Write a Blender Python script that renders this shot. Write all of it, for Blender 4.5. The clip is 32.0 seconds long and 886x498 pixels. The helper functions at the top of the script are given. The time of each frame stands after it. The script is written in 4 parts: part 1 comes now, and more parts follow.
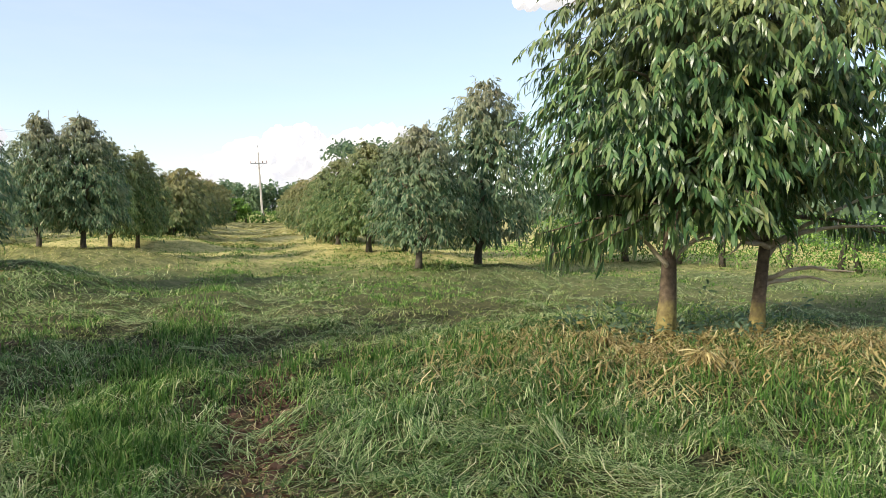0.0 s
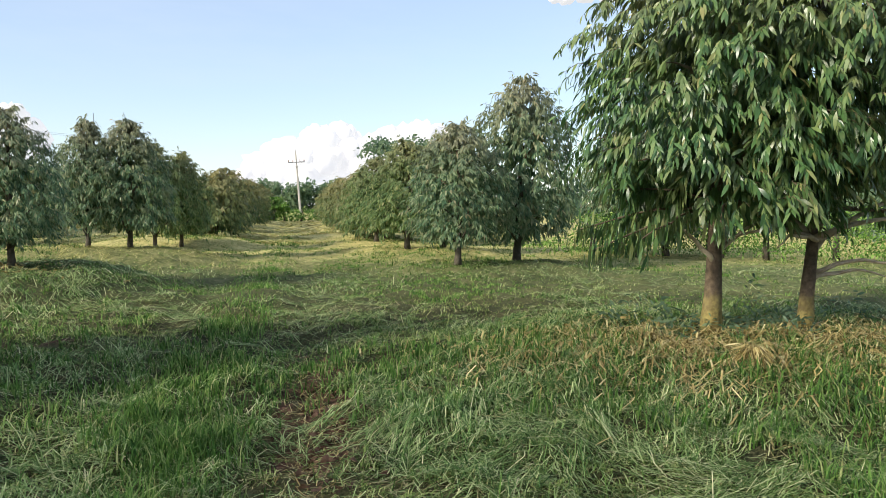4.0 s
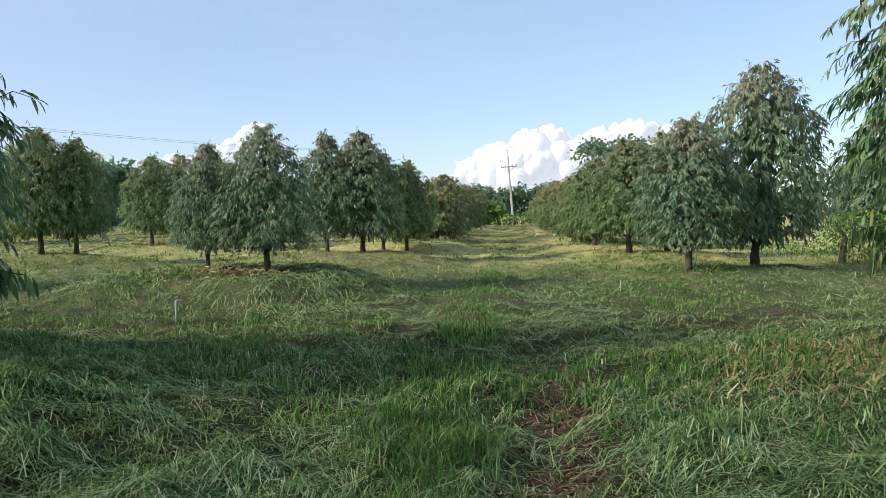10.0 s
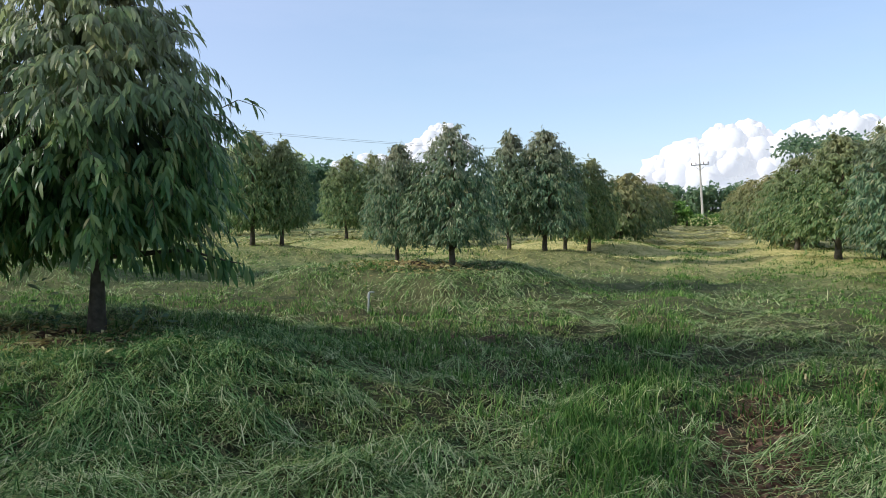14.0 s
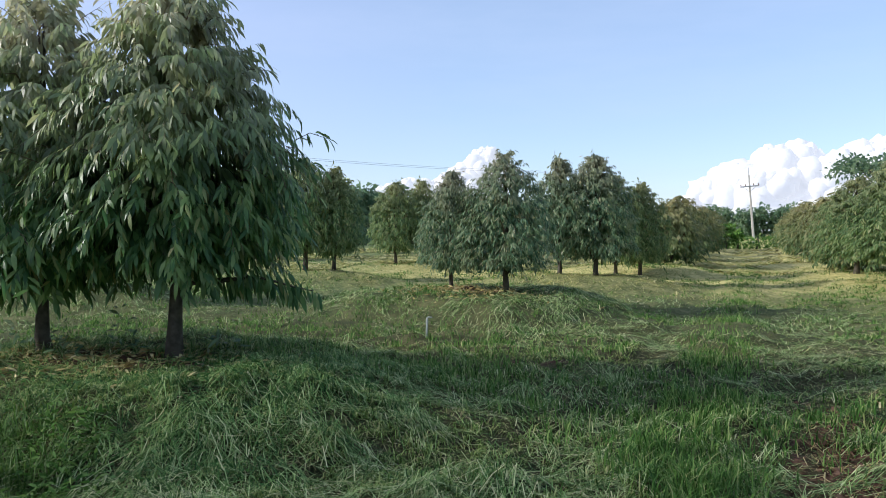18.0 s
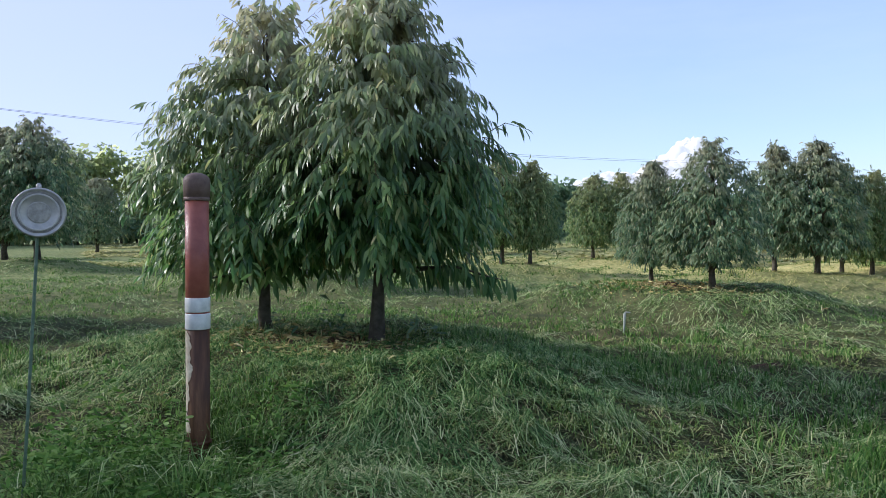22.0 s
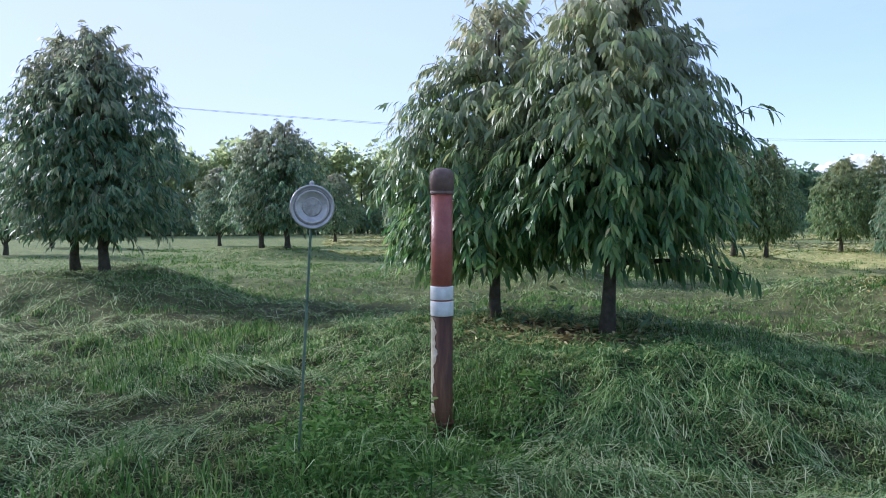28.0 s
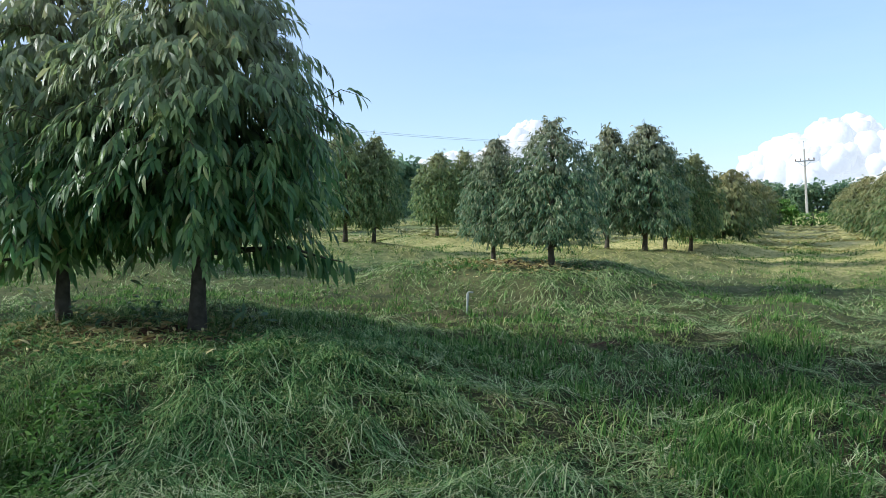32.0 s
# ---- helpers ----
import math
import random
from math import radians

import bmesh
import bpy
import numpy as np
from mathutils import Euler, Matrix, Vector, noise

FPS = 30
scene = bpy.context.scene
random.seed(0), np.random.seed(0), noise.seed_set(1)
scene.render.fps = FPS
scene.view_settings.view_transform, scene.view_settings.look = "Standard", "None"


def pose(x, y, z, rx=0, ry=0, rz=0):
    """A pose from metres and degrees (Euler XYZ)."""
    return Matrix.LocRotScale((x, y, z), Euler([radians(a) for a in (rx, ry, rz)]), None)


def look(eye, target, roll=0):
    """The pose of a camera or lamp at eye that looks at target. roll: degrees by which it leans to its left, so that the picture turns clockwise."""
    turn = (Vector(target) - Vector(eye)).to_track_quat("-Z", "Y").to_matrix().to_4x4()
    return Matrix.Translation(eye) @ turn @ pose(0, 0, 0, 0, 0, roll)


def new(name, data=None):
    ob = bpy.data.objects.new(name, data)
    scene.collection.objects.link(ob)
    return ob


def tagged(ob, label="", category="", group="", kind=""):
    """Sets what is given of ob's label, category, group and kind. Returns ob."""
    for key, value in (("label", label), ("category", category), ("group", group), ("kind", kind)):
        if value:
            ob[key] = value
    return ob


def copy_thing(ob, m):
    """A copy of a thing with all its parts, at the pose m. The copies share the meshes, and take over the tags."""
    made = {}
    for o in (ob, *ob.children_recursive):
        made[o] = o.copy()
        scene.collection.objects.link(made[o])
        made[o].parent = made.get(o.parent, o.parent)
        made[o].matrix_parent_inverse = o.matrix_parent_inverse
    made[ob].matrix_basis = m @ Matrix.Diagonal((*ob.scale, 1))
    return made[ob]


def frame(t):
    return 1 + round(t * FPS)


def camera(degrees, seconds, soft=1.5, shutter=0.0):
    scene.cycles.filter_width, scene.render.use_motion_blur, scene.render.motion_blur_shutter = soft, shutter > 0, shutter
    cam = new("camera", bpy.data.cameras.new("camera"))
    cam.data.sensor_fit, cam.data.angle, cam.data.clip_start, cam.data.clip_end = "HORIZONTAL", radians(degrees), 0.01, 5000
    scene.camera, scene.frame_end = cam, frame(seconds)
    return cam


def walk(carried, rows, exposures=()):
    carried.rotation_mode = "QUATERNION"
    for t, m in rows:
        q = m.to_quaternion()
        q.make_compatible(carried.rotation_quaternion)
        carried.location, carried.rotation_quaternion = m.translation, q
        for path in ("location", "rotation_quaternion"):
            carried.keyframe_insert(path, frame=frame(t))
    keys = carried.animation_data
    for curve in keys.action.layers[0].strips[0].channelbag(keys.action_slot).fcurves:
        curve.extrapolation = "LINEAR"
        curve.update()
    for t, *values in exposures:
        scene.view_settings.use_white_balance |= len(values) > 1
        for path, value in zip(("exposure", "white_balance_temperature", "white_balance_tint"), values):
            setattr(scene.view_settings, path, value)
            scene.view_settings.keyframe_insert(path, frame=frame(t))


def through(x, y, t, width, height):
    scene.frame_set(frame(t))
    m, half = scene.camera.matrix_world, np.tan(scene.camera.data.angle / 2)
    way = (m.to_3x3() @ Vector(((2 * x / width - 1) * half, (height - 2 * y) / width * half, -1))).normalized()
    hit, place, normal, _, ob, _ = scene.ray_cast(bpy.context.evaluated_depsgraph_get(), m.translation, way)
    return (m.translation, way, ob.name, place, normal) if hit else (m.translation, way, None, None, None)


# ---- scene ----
cam = camera(62.5, 32.0, soft=0.5)
PATH = [
    (0, (0.469, 0.109, 1.484), (0.894, 2.061, 1.383), 1.3),
    (0.5, (0.448, 0.09, 1.486), (0.833, 2.05, 1.379), 1.2),
    (1, (0.432, 0.063, 1.496), (0.799, 2.026, 1.386), 0.9),
    (1.5, (0.433, 0.089, 1.48), (0.784, 2.054, 1.362), 0.9),
    (2, (0.426, 0.086, 1.465), (0.769, 2.052, 1.333), 0.9),
    (2.5, (0.428, 0.08, 1.468), (0.76, 2.049, 1.343), 0.7),
    (3, (0.443, 0.092, 1.479), (0.772, 2.061, 1.367), 0.3),
    (3.5, (0.419, 0.075, 1.482), (0.748, 2.045, 1.369), 0.5),
    (5.5, (0.338, 0.12, 1.477), (0.665, 2.09, 1.366), 0.7),
    (6, (0.287, 0.13, 1.479), (0.605, 2.104, 1.417), -0.2),
    (6.5, (0.25, 0.134, 1.481), (0.532, 2.112, 1.405), -0.4),
    (7, (0.199, 0.128, 1.47), (0.478, 2.107, 1.391), -0.3),
    (7.5, (0.183, 0.16, 1.471), (0.449, 2.14, 1.379), -0.1),
    (8, (0.177, 0.219, 1.475), (0.372, 2.207, 1.383), -0.1),
    (8.5, (0.18, 0.239, 1.472), (0.241, 2.236, 1.381), -0.3),
    (9, (0.17, 0.279, 1.48), (0.13, 2.277, 1.382), -0.4),
    (9.5, (0.154, 0.271, 1.49), (0.029, 2.265, 1.389), -0.4),
    (10, (0.136, 0.298, 1.489), (-0.106, 2.28, 1.384), -0.4),
    (10.5, (0.135, 0.286, 1.496), (-0.22, 2.251, 1.396), -0.4),
    (11, (0.133, 0.273, 1.501), (-0.326, 2.219, 1.428), -0.4),
    (11.5, (0.124, 0.272, 1.494), (-0.41, 2.198, 1.408), -0.4),
    (12, (0.111, 0.293, 1.495), (-0.472, 2.204, 1.397), -0.3),
    (12.5, (0.103, 0.29, 1.488), (-0.515, 2.189, 1.372), -0.1),
    (13, (0.105, 0.292, 1.487), (-0.559, 2.175, 1.367), 0.2),
    (13.5, (0.108, 0.281, 1.489), (-0.624, 2.139, 1.373), 0.4),
    (14, (0.099, 0.245, 1.499), (-0.618, 2.109, 1.39), 0.3),
    (14.5, (0.08, 0.188, 1.511), (-0.608, 2.063, 1.406), 0.1),
    (16.5, (0.007, 0.121, 1.52), (-0.67, 2.002, 1.443), 0.1),
    (17, (-0.015, 0.104, 1.526), (-0.703, 1.981, 1.447), 0.4),
    (17.5, (-0.027, 0.074, 1.539), (-0.759, 1.934, 1.465), 0.3),
    (18, (-0.03, 0.04, 1.537), (-0.858, 1.86, 1.492), -0.0),
    (18.5, (-0.022, 0.053, 1.533), (-0.934, 1.832, 1.485), -0.4),
    (19, (-0.006, 0.111, 1.528), (-0.972, 1.862, 1.493), -0.0),
    (19.5, (-0.032, 0.125, 1.512), (-1.08, 1.829, 1.48), 0.8),
    (20, (-0.044, 0.124, 1.502), (-1.146, 1.793, 1.465), 1.0),
    (20.5, (-0.055, 0.118, 1.501), (-1.195, 1.761, 1.456), 1.0),
    (21, (-0.076, 0.116, 1.503), (-1.274, 1.717, 1.446), 0.8),
    (21.5, (-0.06, 0.118, 1.498), (-1.294, 1.691, 1.436), 0.5),
    (22, (-0.046, 0.107, 1.486), (-1.326, 1.642, 1.428), 0.1),
    (22.5, (-0.062, 0.115, 1.478), (-1.395, 1.605, 1.415), -0.3),
    (23, (-0.073, 0.11, 1.483), (-1.461, 1.548, 1.422), -0.5),
    (23.5, (-0.074, 0.114, 1.476), (-1.493, 1.522, 1.412), -0.6),
    (24, (-0.074, 0.117, 1.476), (-1.501, 1.516, 1.403), -0.9),
    (24.5, (-0.073, 0.114, 1.473), (-1.511, 1.502, 1.388), -1.1),
    (25, (-0.071, 0.099, 1.478), (-1.53, 1.464, 1.39), -1.1),
    (25.5, (-0.073, 0.082, 1.481), (-1.564, 1.413, 1.398), -0.8),
    (26, (-0.087, 0.057, 1.483), (-1.643, 1.312, 1.414), -0.5),
    (26.5, (-0.097, 0.029, 1.488), (-1.715, 1.202, 1.429), -0.5),
    (28.5, (-0.133, -0.043, 1.5), (-1.802, 1.056, 1.415), -0.1),
    (29, (-0.13, -0.052, 1.512), (-1.722, 1.157, 1.436), -0.1),
    (29.5, (-0.141, -0.034, 1.511), (-1.631, 1.297, 1.438), -0.1),
    (30, (-0.134, -0.043, 1.517), (-1.509, 1.407, 1.439), 0.0),
    (30.5, (-0.12, -0.018, 1.512), (-1.364, 1.545, 1.418), -0.2),
    (31, (-0.2, 0.226, 1.484), (-1.333, 1.868, 1.345), -0.8),
    (31.5, (-0.226, 0.448, 1.487), (-1.263, 2.153, 1.348), -0.4),
    (32, (-0.282, 0.592, 1.483), (-1.212, 2.358, 1.366), 0.5),
]
walk(cam, [(t, look(eye, target, roll)) for t, eye, target, roll in PATH],
     exposures=[(0, 0.78, 6450, 12), (3.5, 0.70, 6350, 11), (6, 0.54, 5950, 8), (9, 0.42, 5850, 9), (18, 0.48, 5650, 12), (22, 0.59, 5500, 16), (26, 0.72, 5250, 19), (29, 0.77, 5150, 19), (32, 0.56, 5450, 6)])

# ---- world and sun ----
SUN_TO = Vector((-0.88, -0.48, 0)).normalized()      # level direction towards the sun
SUN_UP = radians(25)

world = bpy.data.worlds.new("sky")
scene.world = world
world.use_nodes = True
wn, wl = world.node_tree.nodes, world.node_tree.links
wn.clear()
w_out = wn.new("ShaderNodeOutputWorld")
w_bg = wn.new("ShaderNodeBackground")
w_sky = wn.new("ShaderNodeTexSky")
w_sky.sky_type = "NISHITA"
w_sky.sun_disc = False
w_sky.sun_elevation = SUN_UP
w_sky.sun_rotation = math.atan2(SUN_TO.x, SUN_TO.y)
w_sky.air_density, w_sky.dust_density, w_sky.ozone_density = 1.0, 0.25, 1.2
w_bg.inputs["Strength"].default_value = 0.125
# thin high cloud
w_co = wn.new("ShaderNodeTexCoord")
w_map = wn.new("ShaderNodeMapping")
w_map.inputs["Scale"].default_value = (1.0, 2.2, 6.0)
w_map.inputs["Location"].default_value = (0.3, 0.8, 0.2)
w_no = wn.new("ShaderNodeTexNoise")
w_no.inputs["Scale"].default_value = 1.6
w_no.inputs["Detail"].default_value = 7
w_no.inputs["Roughness"].default_value = 0.62
w_ramp = wn.new("ShaderNodeValToRGB")
w_ramp.color_ramp.elements[0].position = 0.50
w_ramp.color_ramp.elements[1].position = 0.80
w_ramp.color_ramp.elements[0].color = (0.42, 0.42, 0.42, 1)
w_ramp.color_ramp.elements[1].color = (0.60, 0.60, 0.60, 1)
w_mix = wn.new("ShaderNodeMixRGB")
w_mix.inputs["Color2"].default_value = (3.95, 4.45, 5.35, 1)
wl.new(w_co.outputs["Generated"], w_map.inputs["Vector"])
wl.new(w_map.outputs["Vector"], w_no.inputs["Vector"])
wl.new(w_no.outputs["Fac"], w_ramp.inputs["Fac"])
wl.new(w_ramp.outputs["Color"], w_mix.inputs["Fac"])
wl.new(w_sky.outputs["Color"], w_mix.inputs["Color1"])
# pale haze that thickens towards the sun
w_dot = wn.new("ShaderNodeVectorMath")
w_dot.operation = "DOT_PRODUCT"
w_dot.inputs[1].default_value = SUN_TO
w_near = wn.new("ShaderNodeMapRange")
for key, value in (("From Min", -0.1), ("From Max", 0.75), ("To Min", 0.0), ("To Max", 0.7)):
    w_near.inputs[key].default_value = value
w_haze = wn.new("ShaderNodeMixRGB")
w_haze.inputs["Color2"].default_value = (3.95, 3.95, 5.15, 1)
wl.new(w_co.outputs["Generated"], w_dot.inputs[0])
wl.new(w_dot.outputs["Value"], w_near.inputs["Value"])
wl.new(w_near.outputs["Result"], w_haze.inputs["Fac"])
wl.new(w_mix.outputs["Color"], w_haze.inputs["Color1"])
wl.new(w_haze.outputs["Color"], w_bg.inputs["Color"])
wl.new(w_bg.outputs["Background"], w_out.inputs["Surface"])

sun_data = bpy.data.lights.new("sun", "SUN")
sun_data.energy = 4.3
sun_data.angle = radians(9)
sun_data.color = (1.0, 0.90, 0.74)
sun = new("sun", sun_data)
sun.matrix_world = look((0, 0, 60), Vector((0, 0, 60)) - (SUN_TO * math.cos(SUN_UP) + Vector((0, 0, math.sin(SUN_UP)))))


# ---- materials ----
class Mat:
    """A node material with a Principled surface."""

    def __init__(self, name, rough=0.7, spec=0.4):
        self.m = bpy.data.materials.new(name)
        self.m.use_nodes = True
        self.n, self.l = self.m.node_tree.nodes, self.m.node_tree.links
        self.p = self.n["Principled BSDF"]
        self.p.inputs["Roughness"].default_value = rough
        self.p.inputs["Specular IOR Level"].default_value = spec

    def node(self, kind, **values):
        nd = self.n.new("ShaderNode" + kind)
        for key, v in values.items():
            nd.inputs[key.replace("_", " ")].default_value = v
        return nd

    def coord(self, out="Object"):
        return self.node("TexCoord").outputs[out]

    def noise(self, scale, detail=4, rough=0.55, vec=None):
        nd = self.node("TexNoise", Scale=scale, Detail=detail, Roughness=rough)
        self.l.new(vec or self.coord(), nd.inputs["Vector"])
        return nd.outputs["Fac"]

    def ramp(self, fac, stops):
        nd = self.node("ValToRGB")
        r = nd.color_ramp
        while len(r.elements) < len(stops):
            r.elements.new(0.5)
        for e, (at, c) in zip(r.elements, stops):
            e.position, e.color = at, (*c, 1)
        self.l.new(fac, nd.inputs["Fac"])
        return nd.outputs["Color"]

    def mix(self, fac, a, b, kind="MIX"):
        nd = self.node("MixRGB")
        nd.blend_type = kind
        for sock, v in zip(("Fac", "Color1", "Color2"), (fac, a, b)):
            if hasattr(v, "is_output"):
                self.l.new(v, nd.inputs[sock])
            else:
                nd.inputs[sock].default_value = v if sock == "Fac" else (*v, 1)
        return nd.outputs["Color"]

    def math(self, op, a, b=0.0):
        nd = self.node("Math")
        nd.operation = op
        for k, v in enumerate((a, b)):
            if hasattr(v, "is_output"):
                self.l.new(v, nd.inputs[k])
            else:
                nd.inputs[k].default_value = v
        return nd.outputs["Value"]

    def colour(self, sock):
        self.l.new(sock, self.p.inputs["Base Color"])
        return self

    def bump(self, height, strength=0.4, far=0.02):
        nd = self.node("Bump", Strength=strength, Distance=far)
        self.l.new(height, nd.inputs["Height"])
        self.l.new(nd.outputs["Normal"], self.p.inputs["Normal"])
        return self

    def thin(self, amount, sock):
        """Lets some light through, as leaves do."""
        tr = self.node("BsdfTranslucent")
        self.l.new(sock, tr.inputs["Color"])
        mx = self.node("MixShader", Fac=amount)
        self.l.new(self.p.outputs["BSDF"], mx.inputs[1])
        self.l.new(tr.outputs["BSDF"], mx.inputs[2])
        self.l.new(mx.outputs["Shader"], self.n["Material Output"].inputs["Surface"])
        return self

    def island(self):
        return self.node("NewGeometry").outputs["Random Per Island"]


def plain(name, c1, c2, scale=8, rough=0.7, spec=0.4, bump=0.3, metal=0.0, detail=5):
    m = Mat(name, rough, spec)
    n1 = m.noise(scale, detail)
    m.colour(m.ramp(n1, [(0.3, c1), (0.7, c2)]))
    m.p.inputs["Metallic"].default_value = metal
    m.bump(m.noise(scale * 6, 3), bump, 0.01)
    return m.m


def leaf_material(name, stops, young=None, top=(2.6, 4.6), rough=0.40, through=0.36, gloss=0.5, sprig=None):
    """Leaves that differ one by one; towards the top browner young growth, paled to stand in for light; sprigs of it
    show all over.
    """
    m = Mat(name, rough, gloss)
    c = m.ramp(m.island(), stops)
    c = m.mix(m.math("MULTIPLY", m.noise(1.3, 2), 0.5), c, tuple(v * 0.75 for v in stops[0][1]))
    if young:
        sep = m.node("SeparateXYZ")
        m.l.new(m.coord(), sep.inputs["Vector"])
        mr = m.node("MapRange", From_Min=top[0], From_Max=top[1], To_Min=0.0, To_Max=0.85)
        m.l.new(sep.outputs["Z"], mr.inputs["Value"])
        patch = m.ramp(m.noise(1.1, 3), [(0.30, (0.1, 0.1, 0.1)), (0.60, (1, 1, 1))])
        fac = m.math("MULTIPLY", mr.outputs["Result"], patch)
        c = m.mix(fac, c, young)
    if sprig:
        c = m.mix(m.ramp(m.noise(2.3, 3), [(0.52, (0, 0, 0)), (0.72, (0.75, 0.75, 0.75))]), c, sprig)
    m.colour(c)
    return m.thin(through, c).m


DURIAN = [(0.0, (0.040, 0.102, 0.036)), (0.35, (0.090, 0.192, 0.060)), (0.7, (0.165, 0.280, 0.086)), (0.92, (0.26, 0.35, 0.12)), (1.0, (0.39, 0.36, 0.14))]
# mid-distance leaf: haze is put in as a greyer, bluer green
leaf_mat = leaf_material("hazed_durian_leaf", [(0.0, (0.072, 0.148, 0.080)), (0.35, (0.158, 0.260, 0.135)), (0.7, (0.280, 0.385, 0.195)), (0.92, (0.40, 0.46, 0.25)), (1.0, (0.54, 0.47, 0.28))], young=(0.48, 0.40, 0.29), top=(2.1, 4.2), rough=0.42, through=0.52, gloss=0.30, sprig=(0.35, 0.36, 0.20))
# young colour made paler than the growth itself so the tops look lit
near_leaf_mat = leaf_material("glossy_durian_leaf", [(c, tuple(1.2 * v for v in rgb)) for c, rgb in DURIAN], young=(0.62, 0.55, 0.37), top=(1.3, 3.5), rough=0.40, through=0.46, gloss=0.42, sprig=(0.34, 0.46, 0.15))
# far-row leaf: browner young growth, plus sun on the rows put into the colour
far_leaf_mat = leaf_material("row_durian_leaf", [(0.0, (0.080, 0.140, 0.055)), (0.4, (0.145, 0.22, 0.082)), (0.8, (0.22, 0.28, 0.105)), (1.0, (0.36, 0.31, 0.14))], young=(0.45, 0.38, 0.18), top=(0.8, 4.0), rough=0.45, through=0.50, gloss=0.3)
# same leaf tinted yellow in place of sunlight on the farther pairs
warm_leaf_mat = leaf_material("sun_tinted_durian_leaf", [(0.0, (0.09, 0.16, 0.06)), (0.4, (0.19, 0.29, 0.11)), (0.8, (0.31, 0.40, 0.16)), (1.0, (0.45, 0.45, 0.21))], young=(0.45, 0.40, 0.22), top=(2.0, 4.2), rough=0.45, through=0.55, gloss=0.25)
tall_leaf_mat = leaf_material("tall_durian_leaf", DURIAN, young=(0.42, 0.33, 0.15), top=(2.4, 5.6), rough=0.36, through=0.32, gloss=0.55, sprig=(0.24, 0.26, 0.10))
# woodland leaf paled: distance haze and sun through the leaves are in the colour
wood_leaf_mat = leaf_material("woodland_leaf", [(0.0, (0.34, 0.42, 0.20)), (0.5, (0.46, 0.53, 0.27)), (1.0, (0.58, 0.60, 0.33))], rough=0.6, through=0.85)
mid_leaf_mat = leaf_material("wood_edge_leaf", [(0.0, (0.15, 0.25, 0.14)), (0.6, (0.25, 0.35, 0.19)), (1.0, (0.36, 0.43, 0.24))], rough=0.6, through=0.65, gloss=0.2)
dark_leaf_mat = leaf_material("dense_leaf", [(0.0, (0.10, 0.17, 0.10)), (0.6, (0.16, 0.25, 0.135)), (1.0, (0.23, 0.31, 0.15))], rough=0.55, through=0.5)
weed_mat = leaf_material("weed_leaf", [(0.0, (0.045, 0.115, 0.016)), (0.5, (0.15, 0.29, 0.050)), (0.85, (0.30, 0.46, 0.105)), (1.0, (0.44, 0.58, 0.18))], rough=0.6, through=0.3, gloss=0.2)
bark_mat = plain("bark", (0.048, 0.043, 0.032), (0.12, 0.105, 0.078), 14, 0.9, 0.2, 0.8)
warm_m = Mat("mossy_bark", 0.9, 0.2)
_z = warm_m.node("SeparateXYZ")
warm_m.l.new(warm_m.coord(), _z.inputs["Vector"])
_up = warm_m.math("ADD", _z.outputs["Z"], warm_m.math("MULTIPLY", warm_m.math("SUBTRACT", warm_m.noise(9, 4), 0.5), 0.5))
_c = warm_m.mix(warm_m.ramp(_up, [(0.16, (0, 0, 0)), (0.42, (1, 1, 1))]), warm_m.ramp(warm_m.noise(22, 4), [(0.3, (0.20, 0.16, 0.06)), (0.7, (0.40, 0.34, 0.12))]),
                warm_m.ramp(warm_m.noise(14, 5), [(0.3, (0.06, 0.047, 0.033)), (0.7, (0.19, 0.145, 0.095))]))
warm_m.colour(_c).bump(warm_m.noise(48, 4), 0.8, 0.012)
warm_bark_mat = warm_m.m
pale_bark_mat = plain("pale_bark", (0.34, 0.28, 0.19), (0.56, 0.49, 0.36), 12, 0.9, 0.2, 0.6)
twig_mat = plain("twig_bark", (0.10, 0.075, 0.05), (0.20, 0.155, 0.10), 20, 0.9, 0.2, 0.5)

grass_mat = leaf_material("fresh_grass_blade", [(0.0, (0.030, 0.085, 0.014)), (0.3, (0.090, 0.200, 0.036)), (0.65, (0.175, 0.320, 0.066)), (0.88, (0.31, 0.44, 0.12)), (1.0, (0.54, 0.54, 0.24))], rough=0.7, through=0.28, gloss=0.15)
turf_mat = leaf_material("mown_turf_blade", [(0.0, (0.052, 0.095, 0.020)), (0.3, (0.155, 0.240, 0.055)), (0.6, (0.29, 0.41, 0.108)), (0.82, (0.47, 0.54, 0.19)), (1.0, (0.68, 0.64, 0.31))], rough=0.8, through=0.22, gloss=0.1)
thatch_mat = leaf_material("dead_thatch", [(0.0, (0.030, 0.034, 0.012)), (0.4, (0.105, 0.112, 0.040)), (0.75, (0.28, 0.27, 0.105)), (1.0, (0.60, 0.53, 0.29))], rough=0.85, through=0.08, gloss=0.08)
straw_mat = leaf_material("cut_grass", [(0.0, (0.036, 0.068, 0.018)), (0.3, (0.145, 0.245, 0.066)), (0.58, (0.36, 0.51, 0.18)), (0.82, (0.62, 0.72, 0.33)), (1.0, (0.88, 0.83, 0.48))], rough=0.75, through=0.15, gloss=0.12)
green_cut_mat = leaf_material("fresh_cut_grass", [(0.0, (0.022, 0.062, 0.016)), (0.3, (0.085, 0.190, 0.048)), (0.6, (0.21, 0.37, 0.105)), (0.85, (0.42, 0.59, 0.20)), (1.0, (0.74, 0.76, 0.40))], rough=0.7, through=0.2, gloss=0.12)
